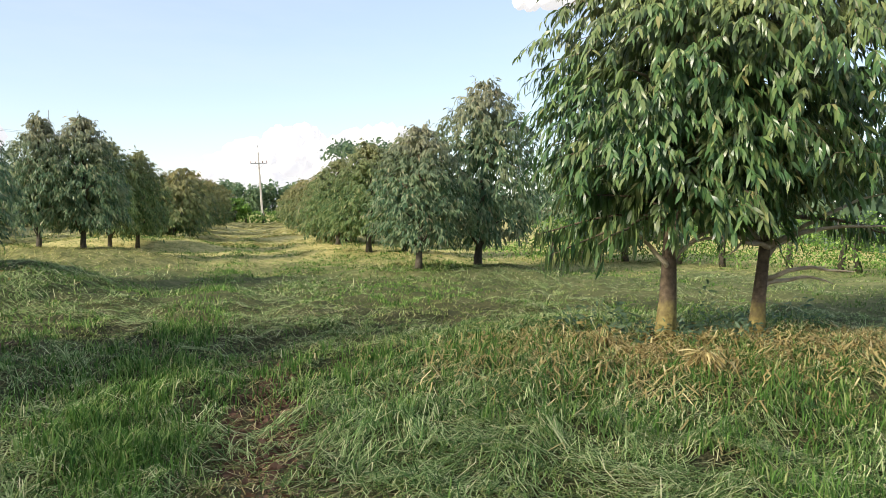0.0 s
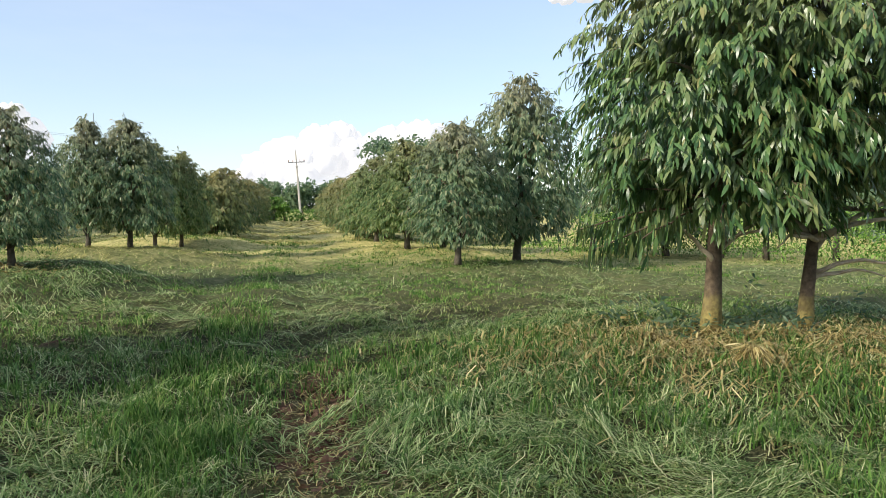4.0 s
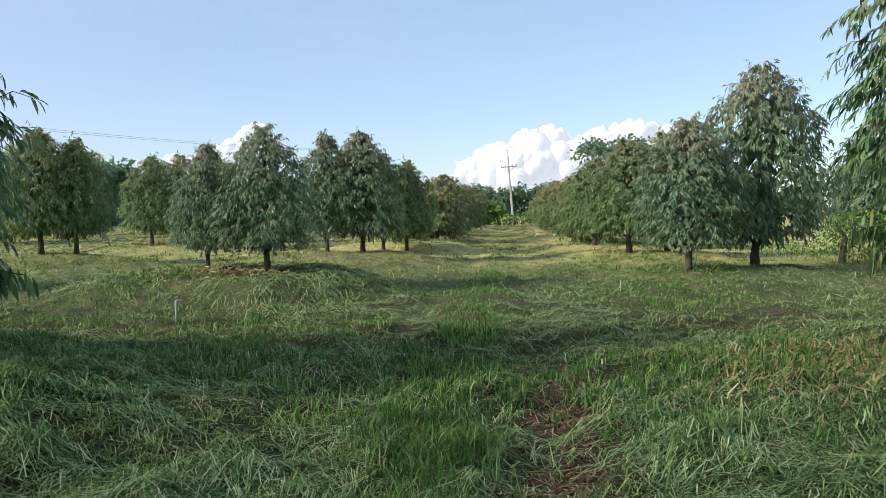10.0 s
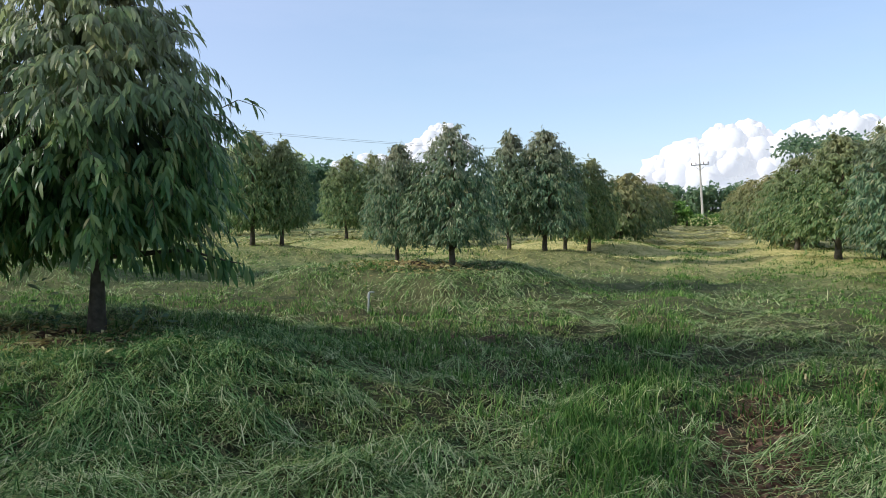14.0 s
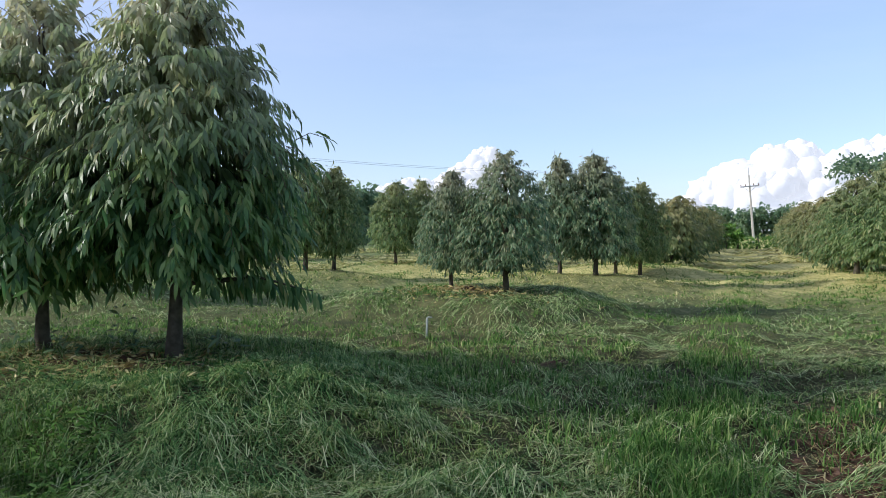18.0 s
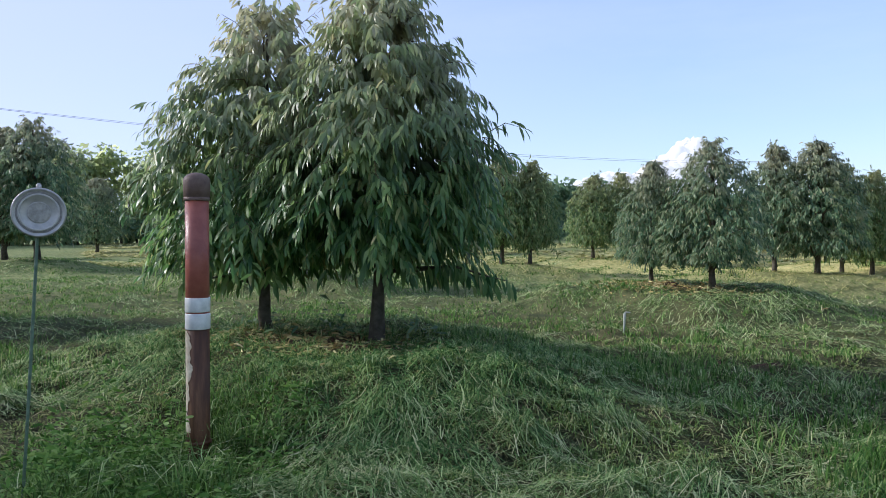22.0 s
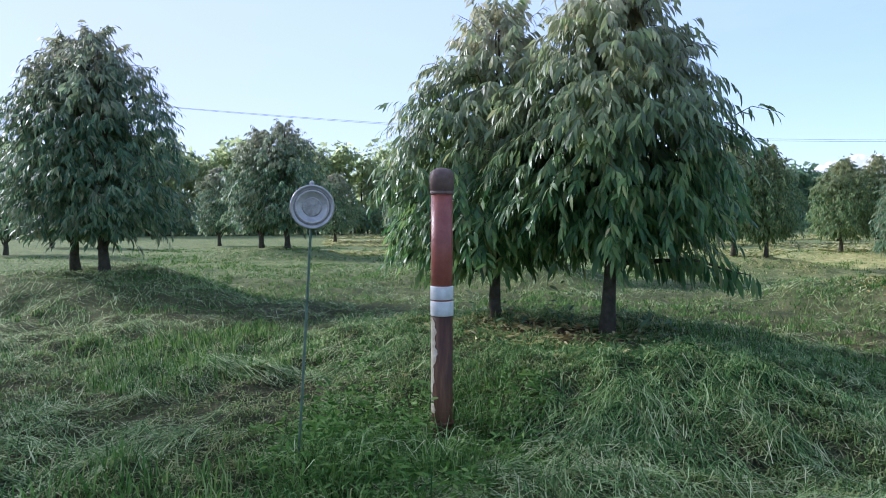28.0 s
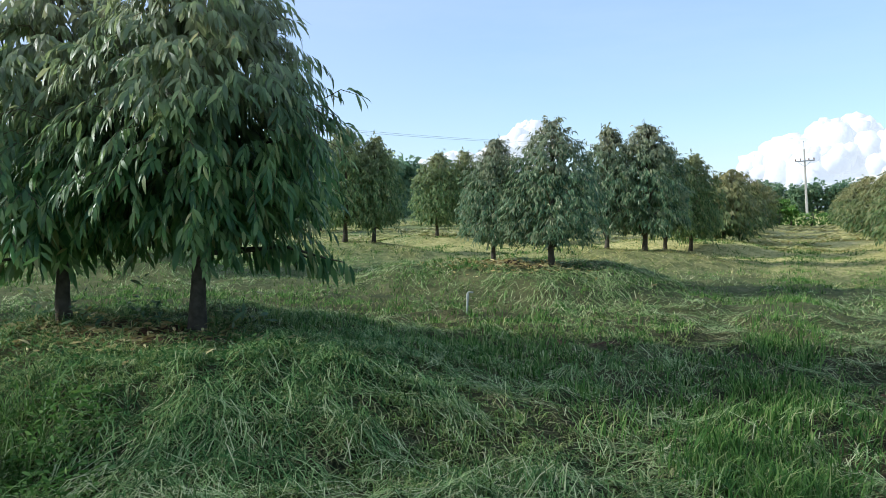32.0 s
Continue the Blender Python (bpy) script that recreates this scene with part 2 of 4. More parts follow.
hay_mat = leaf_material("hay", [(0.0, (0.20, 0.24, 0.07)), (0.4, (0.47, 0.46, 0.15)), (0.8, (0.70, 0.62, 0.26)), (1.0, (0.86, 0.76, 0.42))], rough=0.8, through=0.2, gloss=0.1)
dry_mat = leaf_material("dry_leaf", [(0.0, (0.19, 0.135, 0.048)), (0.4, (0.46, 0.36, 0.135)), (0.8, (0.68, 0.57, 0.25)), (1.0, (0.80, 0.70, 0.38))], rough=0.7, through=0.15, gloss=0.15)


soil_mat = plain("reddish_soil", (0.07, 0.042, 0.028), (0.22, 0.135, 0.085), 20, 0.95, 0.1, 0.5)


def ground_material():
    m = Mat("mown_grass_ground", 0.95, 0.1)
    big, mid, fine = m.noise(0.35, 4), m.noise(2.2, 5, 0.6), m.noise(38, 3, 0.7)
    # by the track dark thatch with the blades' gap shade put in, drier pale mown grass further out
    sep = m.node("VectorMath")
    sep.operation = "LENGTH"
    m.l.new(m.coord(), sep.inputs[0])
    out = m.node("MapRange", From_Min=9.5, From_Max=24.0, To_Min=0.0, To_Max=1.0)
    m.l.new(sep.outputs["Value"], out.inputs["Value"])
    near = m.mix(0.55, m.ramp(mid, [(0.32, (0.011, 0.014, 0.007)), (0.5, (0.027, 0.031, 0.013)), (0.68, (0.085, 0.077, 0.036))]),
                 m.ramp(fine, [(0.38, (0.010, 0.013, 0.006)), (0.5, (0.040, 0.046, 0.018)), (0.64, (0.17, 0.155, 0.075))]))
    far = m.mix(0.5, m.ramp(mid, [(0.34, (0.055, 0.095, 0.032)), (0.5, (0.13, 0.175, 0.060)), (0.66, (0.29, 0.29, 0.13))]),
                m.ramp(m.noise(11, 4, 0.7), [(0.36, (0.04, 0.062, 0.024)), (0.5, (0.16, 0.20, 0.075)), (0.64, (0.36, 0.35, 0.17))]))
    # dry hay on the far track, with the sunlight there put into its colour
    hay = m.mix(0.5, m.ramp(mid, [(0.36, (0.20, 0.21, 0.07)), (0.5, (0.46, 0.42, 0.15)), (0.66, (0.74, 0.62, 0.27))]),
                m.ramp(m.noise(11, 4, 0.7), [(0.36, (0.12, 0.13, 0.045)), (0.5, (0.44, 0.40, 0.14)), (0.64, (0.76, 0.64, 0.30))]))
    xyz = m.node("SeparateXYZ")
    m.l.new(m.coord(), xyz.inputs["Vector"])
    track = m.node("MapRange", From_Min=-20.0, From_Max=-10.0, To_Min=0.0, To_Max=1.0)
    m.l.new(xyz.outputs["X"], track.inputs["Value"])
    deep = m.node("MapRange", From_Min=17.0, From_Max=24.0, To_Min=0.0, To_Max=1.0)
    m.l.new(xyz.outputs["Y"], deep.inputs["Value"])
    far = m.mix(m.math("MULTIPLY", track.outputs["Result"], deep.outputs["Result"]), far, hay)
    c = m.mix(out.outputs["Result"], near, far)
    c = m.mix(m.ramp(big, [(0.42, (0, 0, 0)), (0.7, (0.22, 0.22, 0.22))]), c, (0.30, 0.28, 0.11))
    # bare reddish soil where wheels and spades have opened the turf; narrow rut and small hole patches also stand in
    # for shade
    for cx, cy, ax, ay in SOIL:
        mp = m.node("Mapping")
        mp.vector_type = "TEXTURE"
        mp.inputs["Location"].default_value = (cx, cy, 0)
        mp.inputs["Scale"].default_value = (ax, ay, 50)
        m.l.new(m.coord(), mp.inputs["Vector"])
        ln = m.node("VectorMath")
        ln.operation = "LENGTH"
        m.l.new(mp.outputs["Vector"], ln.inputs[0])
        edge = m.math("ADD", ln.outputs["Value"], m.math("MULTIPLY", m.math("SUBTRACT", m.noise(5, 4), 0.5), 1.5))
        f = m.ramp(edge, [(0.55, (0.9, 0.9, 0.9)), (1.0, (0, 0, 0))])
        c = m.mix(f, c, m.ramp(m.noise(16, 4), [(0.3, (0.024, 0.013, 0.009)), (0.5, (0.075, 0.038, 0.024)), (0.7, (0.20, 0.105, 0.068))]))
    m.colour(c)
    return m.bump(m.mix(0.5, m.noise(30, 4, 0.7), m.noise(7, 3)), 0.8, 0.06).m


# ---- mesh helpers ----
def mesh_from(name, verts, faces_flat, loop_start, mat, smooth=False):
    """A mesh from arrays: corner indices, one after another, and where each face begins."""
    me = bpy.data.meshes.new(name)
    me.vertices.add(len(verts))
    me.vertices.foreach_set("co", np.asarray(verts, np.float32).ravel())
    me.loops.add(len(faces_flat))
    me.loops.foreach_set("vertex_index", np.asarray(faces_flat, np.int32))
    me.polygons.add(len(loop_start))
    me.polygons.foreach_set("loop_start", np.asarray(loop_start, np.int32))
    if smooth:
        me.polygons.foreach_set("use_smooth", np.ones(len(loop_start), bool))
    me.update(calc_edges=True)
    me.materials.append(mat)
    return me


def patterned(points, pattern):
    """Many alike small pieces in one set of arrays. points: (n, k, 3); pattern: faces over the k points of a piece."""
    n, k, _ = points.shape
    corners = [c for f in pattern for c in f]
    flat = (np.arange(n)[:, None] * k + np.array(corners)[None]).ravel()
    sizes = np.tile([len(f) for f in pattern], n)
    return points.reshape(-1, 3), flat, np.r_[0, np.cumsum(sizes)[:-1]]


def unit(v):
    return v / np.maximum(np.linalg.norm(v, axis=-1, keepdims=True), 1e-9)


def leaves(rng, base, axis, length, width, droop=0.22, facing=None):
    """Folded, hanging lanceolate leaves: seven points each."""
    n = len(base)
    length, width = np.broadcast_to(length, n)[:, None], np.broadcast_to(width, n)[:, None]
    side = unit(np.cross(axis, unit(rng.normal(size=(n, 3)) + (0, 0, 0.6)) if facing is None else facing + rng.normal(0, 0.45, (n, 3))))
    up = np.cross(side, axis)
    down = np.array((0, 0, -1.0))
    pts = np.empty((n, 6, 3))
    pts[:, 0] = base
    for k, (s, w) in enumerate(((0.38, 0.5), (0.74, 0.40))):
        mid = base + axis * length * s + down * length * droop * s * s
        for j, sg in enumerate((-1, 1)):
            pts[:, 1 + 2 * k + j] = mid + sg * side * width * w + up * width * 0.26
    pts[:, 5] = base + axis * length + down * length * droop
    return pts


LEAF = [(0, 2, 1), (1, 2, 4, 3), (3, 4, 5)]


def small_leaves(rng, base, axis, length, width, droop=0.15, facing=None):
    """Leaves seen from afar: four points each, folded along the midrib."""
    full = leaves(rng, base, axis, length, width, droop, facing)
    return np.stack([full[:, 0], 0.6 * full[:, 1] + 0.4 * full[:, 3], 0.6 * full[:, 2] + 0.4 * full[:, 4], full[:, 5]], 1)


SMALL = [(0, 2, 1), (1, 2, 3)]


def tube(points, radii, sides=7, cap=True):
    """A tapered tube along a line of points, as a bmesh-free array set."""
    points, radii = np.asarray(points, float), np.asarray(radii, float)
    n = len(points)
    tang = unit(np.gradient(points, axis=0))
    ref = np.array((0.0, 0, 1)) if abs(tang[0, 2]) < 0.9 else np.array((1.0, 0, 0))
    a = unit(np.cross(tang, ref))
    b = np.cross(tang, a)
    ang = np.linspace(0, 2 * np.pi, sides, endpoint=False)
    ring = points[:, None] + radii[:, None, None] * (np.cos(ang)[None, :, None] * a[:, None] + np.sin(ang)[None, :, None] * b[:, None])
    faces = []
    for i in range(n - 1):
        for j in range(sides):
            k = (j + 1) % sides
            faces.append((i * sides + j, i * sides + k, (i + 1) * sides + k, (i + 1) * sides + j))
    if cap:
        faces.append(tuple(range((n - 1) * sides, n * sides)))
        faces.append(tuple(reversed(range(sides))))
    return ring.reshape(-1, 3), faces


def tubes_mesh(name, tubes, mat):
    verts, flat, start, off = [], [], [], 0
    for v, faces in tubes:
        for f in faces:
            start.append(len(flat))
            flat.extend(c + off for c in f)
        verts.append(v)
        off += len(v)
    return mesh_from(name, np.concatenate(verts), flat, start, mat, smooth=True)


def part(name, data, parent, label="", m=None):
    ob = new(name, data)
    ob.parent = parent
    if m is not None:
        ob.matrix_local = m
    return tagged(ob, label) if label else ob


def bm_mesh(name, bm, mat, smooth=True):
    me = bpy.data.meshes.new(name)
    bm.normal_update()
    bm.to_mesh(me)
    bm.free()
    me.materials.append(mat)
    if smooth:
        me.polygons.foreach_set("use_smooth", np.ones(len(me.polygons), bool))
    return me


def lathe(profile, sides=28):
    """A bmesh turned about z from (radius, height) pairs."""
    bm = bmesh.new()
    rings = []
    for r, z in profile:
        rings.append([bm.verts.new((r * math.cos(2 * math.pi * k / sides), r * math.sin(2 * math.pi * k / sides), z)) for k in range(sides)])
    for a, b in zip(rings, rings[1:]):
        for k in range(sides):
            bm.faces.new((a[k], a[(k + 1) % sides], b[(k + 1) % sides], b[k]))
    bm.faces.new(list(reversed(rings[0])))
    bm.faces.new(rings[-1])
    return bm


# ---- the plan: orchard pairs on low mounds ----
# x, y of the mound, its height and reach
MOUNDS = [
    (-5.8, 5.3, 0.33, 2.5), (-5.3, 13.6, 0.42, 2.5), (-5.1, 20.7, 0.32, 2.4), (-4.7, 28.5, 0.30, 2.4),
    (5.0, 7.2, 0.22, 2.6), (4.4, 17.2, 0.18, 2.4), (3.6, 23.2, 0.2, 2.2), (3.2, 28.2, 0.2, 2.2),
    (-15.4, 2.0, 0.50, 2.6), (-14.6, 11.2, 0.40, 2.4), (-13.6, 19.2, 0.32, 2.4), (-13.9, 27.0, 0.3, 2.4),
    (-28.0, 10.3, 0.35, 2.6), (-26.5, 19.0, 0.3, 2.5), (-25.5, 27.5, 0.3, 2.5), (-10.4, 3.2, 0.06, 2.0), (-4.35, 2.6, -0.15, 0.8),
    (-3.35, 4.35, 0.11, 0.75), (-4.05, 3.75, 0.09, 0.65), (-2.95, 5.25, 0.09, 0.8), (2.3, 6.9, 0.12, 1.6), (1.7, 5.2, 0.07, 0.9),
]
MOUNDS += [(row - 0.027 * (y - 30), y, 0.28, 2.4) for y in np.arange(35.5, 72, 7.4) for row in (-4.8, 2.6, -13.4)]
SOIL = [(0.12, 5.1, 0.09, 1.3), (0.40, 5.3, 0.27, 1.7), (-2.6, 8.35, 0.5, 0.22), (-3.75, 1.95, 0.22, 0.13), (-6.0, 5.05, 1.6, 0.6), (4.9, 7.1, 1.3, 0.5), (-5.4, 13.35, 1.2, 0.4)]


def height(x, y):
    """The ground's height: mounds, hummocks and shallow wheel tracks."""
    x, y = np.asarray(x, float), np.asarray(y, float)
    z = np.zeros(np.broadcast(x, y).shape)
    for mx, my, h, r in MOUNDS:
        d = np.hypot((x - mx) * 0.92, (y - my) * 1.12) / (r * 1.06 if h > 0 else r)
        d = d * (1 + 0.10 * np.sin(3 * np.arctan2(y - my, x - mx) + mx))
        z = z + h * np.exp(-d ** (5.0 if h > 0 else 3.2))      # flat tops with a steep rim
    far = np.clip((np.hypot(x, y) - 20) / 18, 0, 1)
    for k, (a, f, g) in enumerate(((0.030, 0.9, 1.3), (0.032, 2.3, 1.9), (0.036, 4.1, 5.3), (0.030, 8.7, 7.9), (0.016, 15.0, 12.3))):
        z = z + (1 - far) * a * np.sin(f * x + 1.7 * k + 1.2 * np.sin(g * 0.6 * y)) * np.cos(g * y + 0.8 * np.sin(f * 0.5 * x + k))
    for tx in (0.35, -1.25):
        z = z - 0.05 * np.exp(-((x - tx + 0.02 * y) / 0.28) ** 2) * (1 - far)
    return z - 0.02


def ground_at(x, y):
    return float(height(x, y))


def graded(lo, hi, step, reach, growth=1.22):
    mid = list(np.arange(lo, hi + step / 2, step))
    a, b, d = mid[0], mid[-1], step
    left, right = [], []
    while a > -reach or b < reach:
        d *= growth
        a, b = a - d, b + d
        if a > -reach * 1.3:
            left.append(a)
        if b < reach * 1.3:
            right.append(b)
    return np.array(left[::-1] + mid + right)


gx, gy = graded(-31, 9, 0.17, 2400), graded(0.5, 24, 0.17, 2400)
X, Y = np.meshgrid(gx, gy)
gv = np.stack([X, Y, height(X, Y)], -1).reshape(-1, 3)
nx, ny = len(gx), len(gy)
ii = (np.arange(ny - 1)[:, None] * nx + np.arange(nx - 1)[None]).ravel()
gf = np.stack([ii, ii + 1, ii + nx + 1, ii + nx], -1).ravel()
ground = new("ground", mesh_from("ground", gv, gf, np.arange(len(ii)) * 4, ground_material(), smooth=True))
tagged(ground, "mown orchard grass with straw, low mounds and bare soil", "ground", kind="structure")


# ---- durian trees ----
def crown_reach(u):
    """How wide the crown is at a share u of its height."""
    return np.interp(u, (0, 0.1, 0.25, 0.4, 0.55, 0.7, 0.83, 0.93, 1), (0.70, 0.91, 1.0, 0.98, 0.90, 0.74, 0.52, 0.28, 0.04))


def pointed_reach(u):
    """The same for a leader that still grows straight up."""
    return np.interp(u, (0, 0.1, 0.25, 0.4, 0.55, 0.7, 0.83, 0.93, 1), (0.70, 0.92, 1.0, 0.95, 0.82, 0.62, 0.40, 0.20, 0.03))


def durian(seed, tall, wide, clear, sprays, per_spray, leaf_len, bark, lean=(0.0, 0.0), stout=1.0, limbs=14, stems=8, fine_twigs=True, near=False, low=(), mat=None, low_bark=None, reach=crown_reach):
    """A young durian tree: trunk, branches and a full crown of hanging sprays. Its base is at the origin."""
    rng = np.random.default_rng(seed)
    root = new("durian_tree")
    tz = np.linspace(-0.12, tall * 0.97, 12)
    sway = np.cumsum(rng.normal(0, 0.012, (12, 2)), 0)
    tx = np.stack([sway[:, 0] + lean[0] * tz, sway[:, 1] + lean[1] * tz, tz], -1)
    tr = 0.0165 * stout * tall * (1 - tz.clip(0) / tall) ** 0.8 + 0.006
    tr[0] *= 1.5
    tr[1] *= 1.15
    part("trunk", tubes_mesh("trunk", [tube(tx, tr, 10)], bark), root, "grey-brown bark")
    axis_x = lambda z: np.stack([np.interp(z, tz, tx[:, 0]), np.interp(z, tz, tx[:, 1])], -1)
    ph = rng.uniform(0, 6.28, 6)

    def lobes(az, u):
        return np.minimum(0.14, 0.11 * np.sin(3 * az + 5 * u + ph[0]) + 0.09 * np.sin(5 * az - 9 * u + ph[1]) + 0.07 * np.sin(9 * az + 14 * u + ph[2])
                + 0.06 * np.sin(2 * az + 21 * u + ph[3]))

    fine = []
    for k in range(limbs):
        u = (k + rng.random()) / limbs * 0.9
        z1 = clear + (tall - clear) * u
        z0 = max(0.55 * clear, z1 - 0.35 - 0.25 * rng.random())
        az = k * 2.39996 + rng.normal(0, 0.25)
        out = wide * float(reach(u)) * rng.uniform(0.65, 0.9)
        s = np.linspace(0, 1, 7)
        c0 = axis_x(z0)
        zig = np.cumsum(rng.normal(0, 0.035, 7)) * out
        z = z0 + (z1 - z0 + 0.12) * np.sin(s * 1.9) / math.sin(1.9)
        pts = np.stack([c0[0] + np.cos(az) * out * s - np.sin(az) * zig, c0[1] + np.sin(az) * out * s + np.cos(az) * zig, z], -1)
        tb = tube(pts, (0.010 + 0.016 * (1 - u)) * (tall / 4.2) * (1 - s) ** 0.8 + 0.003, 6)
        if k < stems:
            part("branch", tubes_mesh("branch", [tb], bark), root)
        else:
            fine.append(tb)
    extra_b, extra_a = [], []
    for az, z0, out, z1, hung in low:
        s = np.linspace(0, 1, 8)
        d = np.array((math.cos(radians(az)), math.sin(radians(az))))
        wig = np.cumsum(rng.normal(0, 0.035, 8))
        c0 = axis_x(z0)
        pts = np.stack([c0[0] + d[0] * out * s - d[1] * wig, c0[1] + d[1] * out * s + d[0] * wig, z0 + (z1 - z0) * s + 0.10 * np.sin(3.1 * s) + rng.normal(0, 0.012, 8)], -1)
        part("branch", tubes_mesh("branch", [tube(pts, (0.013 if hung and low_bark else 0.026 if low_bark else 0.019) * (1 - s) ** 0.7 + 0.004, 7)], bark if hung else low_bark or bark), root, "bare low side branch")
        for q in range(hung):
            w = 0.35 + 0.65 * (q + rng.random()) / hung
            extra_b.append([np.interp(w, s, pts[:, c]) + (rng.normal(0, 0.05) if near else 0) for c in range(3)])
            extra_a.append(unit(np.array((d[0] * 0.2 + rng.normal(0, 0.14), d[1] * 0.2 + rng.normal(0, 0.14), -0.9))))
    # hanging sprays over and just within an uneven ovoid
    u = rng.random(sprays * 4)
    u = u[rng.random(len(u)) < (reach(u) + 0.22) * (1 - 0.55 * u * near)][:sprays]
    m = len(u)
    az = rng.uniform(0, 6.28, m)
    if near:      # shoots fan out from bough tips, with dark gaps between the boughs
        boughs = 62
        ub = (np.arange(boughs) + rng.random(boughs)) / boughs
        ab = np.arange(boughs) * 2.39996 + rng.normal(0, 0.3, boughs)
        tip = np.argmin(np.abs(u[:, None] - ub[None] - rng.normal(0, 0.004, (m, boughs))), 1)
        own = rng.random(m) < 0.80
        tip = np.where(own, np.clip(tip + rng.integers(-2, 3, m), 0, boughs - 1), tip)
        az = np.where(own, ab[tip] + rng.normal(0, 0.30, m), az)
        u = np.where(own, np.clip(ub[tip] + rng.normal(0, 0.018, m), 0, 1), u)
    deep = np.where(rng.random(m) < 0.22, rng.uniform(0.15, 0.7, m), 0.70 + 0.32 * np.sqrt(rng.random(m)))
    rr = np.maximum(wide * reach(u) * (1 + lobes(az, u)) * deep, 0.02)
    z = clear + (tall - clear) * u + 0.12 * np.sin(4 * az + ph[4]) * (1 - u)
    d = np.stack([np.cos(az), np.sin(az), np.zeros(m)], -1)
    c = axis_x(z)
    start = np.concatenate([c + d[:, :2] * np.maximum(rr - 0.16, 0.0)[:, None], z[:, None]], 1)
    ta = az + rng.normal(0, 0.7, m)
    h = np.stack([np.cos(ta), np.sin(ta), rng.uniform(-0.1, 0.5, m) + 0.9 * u ** 3], -1)
    ln = rng.uniform(0.20, 0.48, m) * (1 - 0.3 * u) if near else rng.uniform(0.12, 0.285, m) * (1 - 0.3 * u)
    shoot = (rng.random(m) < 0.16) & (deep > 0.8)      # long arching shoots that break the outline
    ln[shoot] *= 1.25 if near else 1.35
    h[shoot, 2] += 0.35
    w = np.linspace(0.1, 1, per_spray)
    line = start[:, None] + h[:, None] * (ln[:, None] * w)[..., None] + np.array((0, 0, -1.0)) * (0.8 * (1 - 0.75 * u[:, None] ** 3) * ln[:, None] * w * w)[..., None]
    if fine_twigs:
        for q in range(0, m, 5 if near else 16):
            fine.append(tube(line[q][[0, per_spray // 2, -1]], (0.005, 0.004, 0.002), 3, cap=False))
    face = np.repeat(d, per_spray, 0) * 0.9 + (0, 0, 0.45)
    flank = np.cross(h, (0, 0, 1.0))[:, None] * np.where(np.arange(per_spray) % 2, 0.26, -0.26)[None, :, None]
    ax = unit(((0.40 if near else 0.36) * h[:, None] + (flank if near else 0) + np.array((0, 0, -0.85 if near else -0.9)) + rng.normal(0, 0.24 if near else 0.30, (m, per_spray, 3))).reshape(-1, 3))
    base = line.reshape(-1, 3)
    if extra_b:
        base, ax = np.concatenate([base, extra_b]), np.concatenate([ax, extra_a])
        face = np.concatenate([face, np.tile((0.7, -0.5, 0.2), (len(extra_b), 1))])
    ll = rng.uniform(0.7, 1.25, len(base)) * leaf_len
    inner = np.repeat(deep < 0.7, per_spray)
    ll[:len(inner)][inner] *= 1.5
    if extra_b:
        ll[-len(extra_b):] *= 1.25
    make, pattern = (leaves, LEAF) if near else (small_leaves, SMALL)
    pts = make(rng, base, ax, ll, ll * (rng.uniform(0.22, 0.31, len(base)) if near else rng.uniform(0.25, 0.33, len(base))), 0.28 if near else 0.15, face)
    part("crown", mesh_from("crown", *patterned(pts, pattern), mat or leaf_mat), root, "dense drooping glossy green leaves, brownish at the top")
    if fine:
        tagged(part("twig", tubes_mesh("twig", fine, twig_mat), root), kind="stuff")
    return tagged(root, "young durian tree with drooping leaves on a mown mound", "tree", "orchard durian trees")


def planted(tree, x, y, grow=1.0, girth=1.0, turn=0.0, label=""):
    m = Matrix.LocRotScale((x, y, ground_at(x, y)), Euler((0, 0, turn)), (grow * girth, grow * girth, grow))
    ob = copy_thing(tree, m)
    return tagged(ob, label) if label else ob


# the four that the camera stands near, each grown on its own
def near_tree(x, y, label, **how):
    ob = durian(**how)
    ob.location = (x, y, ground_at(x, y))
    return tagged(ob, label)


near_tree(4.45, 7.15, "durian tree with moss-yellow trunk among straw mulch", seed=11, tall=5.3, wide=1.48, clear=1.36, stout=0.9, sprays=1750, per_spray=16, leaf_len=0.112, bark=warm_bark_mat, near=True, mat=tall_leaf_mat,
          low_bark=pale_bark_mat,
          low=((20, 0.72, 0.8, 1.15, 0), (192, 0.66, 0.6, 1.05, 0), (176, 1.3, 1.2, 1.42, 50), (196, 1.15, 1.55, 0.82, 170), (184, 1.25, 1.50, 1.0, 150), (214, 1.25, 1.40, 0.95, 150), (240, 1.3, 1.2, 1.05, 110)))
near_tree(5.55, 7.15, "durian tree with pale forking low branches", seed=12, tall=5.4, wide=1.88, clear=1.78, stout=0.72, sprays=1750, per_spray=16, leaf_len=0.112, bark=warm_bark_mat, lean=(0.02, 0.0), near=True, mat=tall_leaf_mat,
          low_bark=pale_bark_mat,
          low=((-8, 0.92, 1.55, 1.62, 0), (-30, 1.0, 1.3, 1.2, 0), (-25, 1.3, 1.6, 1.0, 110), (-5, 1.3, 1.7, 1.05, 110), (172, 1.0, 1.05, 0.95, 0), (-38, 0.60, 0.9, 0.72, 0), (140, 1.0, 0.9, 1.5, 0), (10, 0.75, 0.95, 1.15, 0), (200, 0.95, 0.62, 0.90, 0), (35, 0.95, 0.85, 1.5, 0), (-28, 0.5, 0.75, 0.58, 0)))
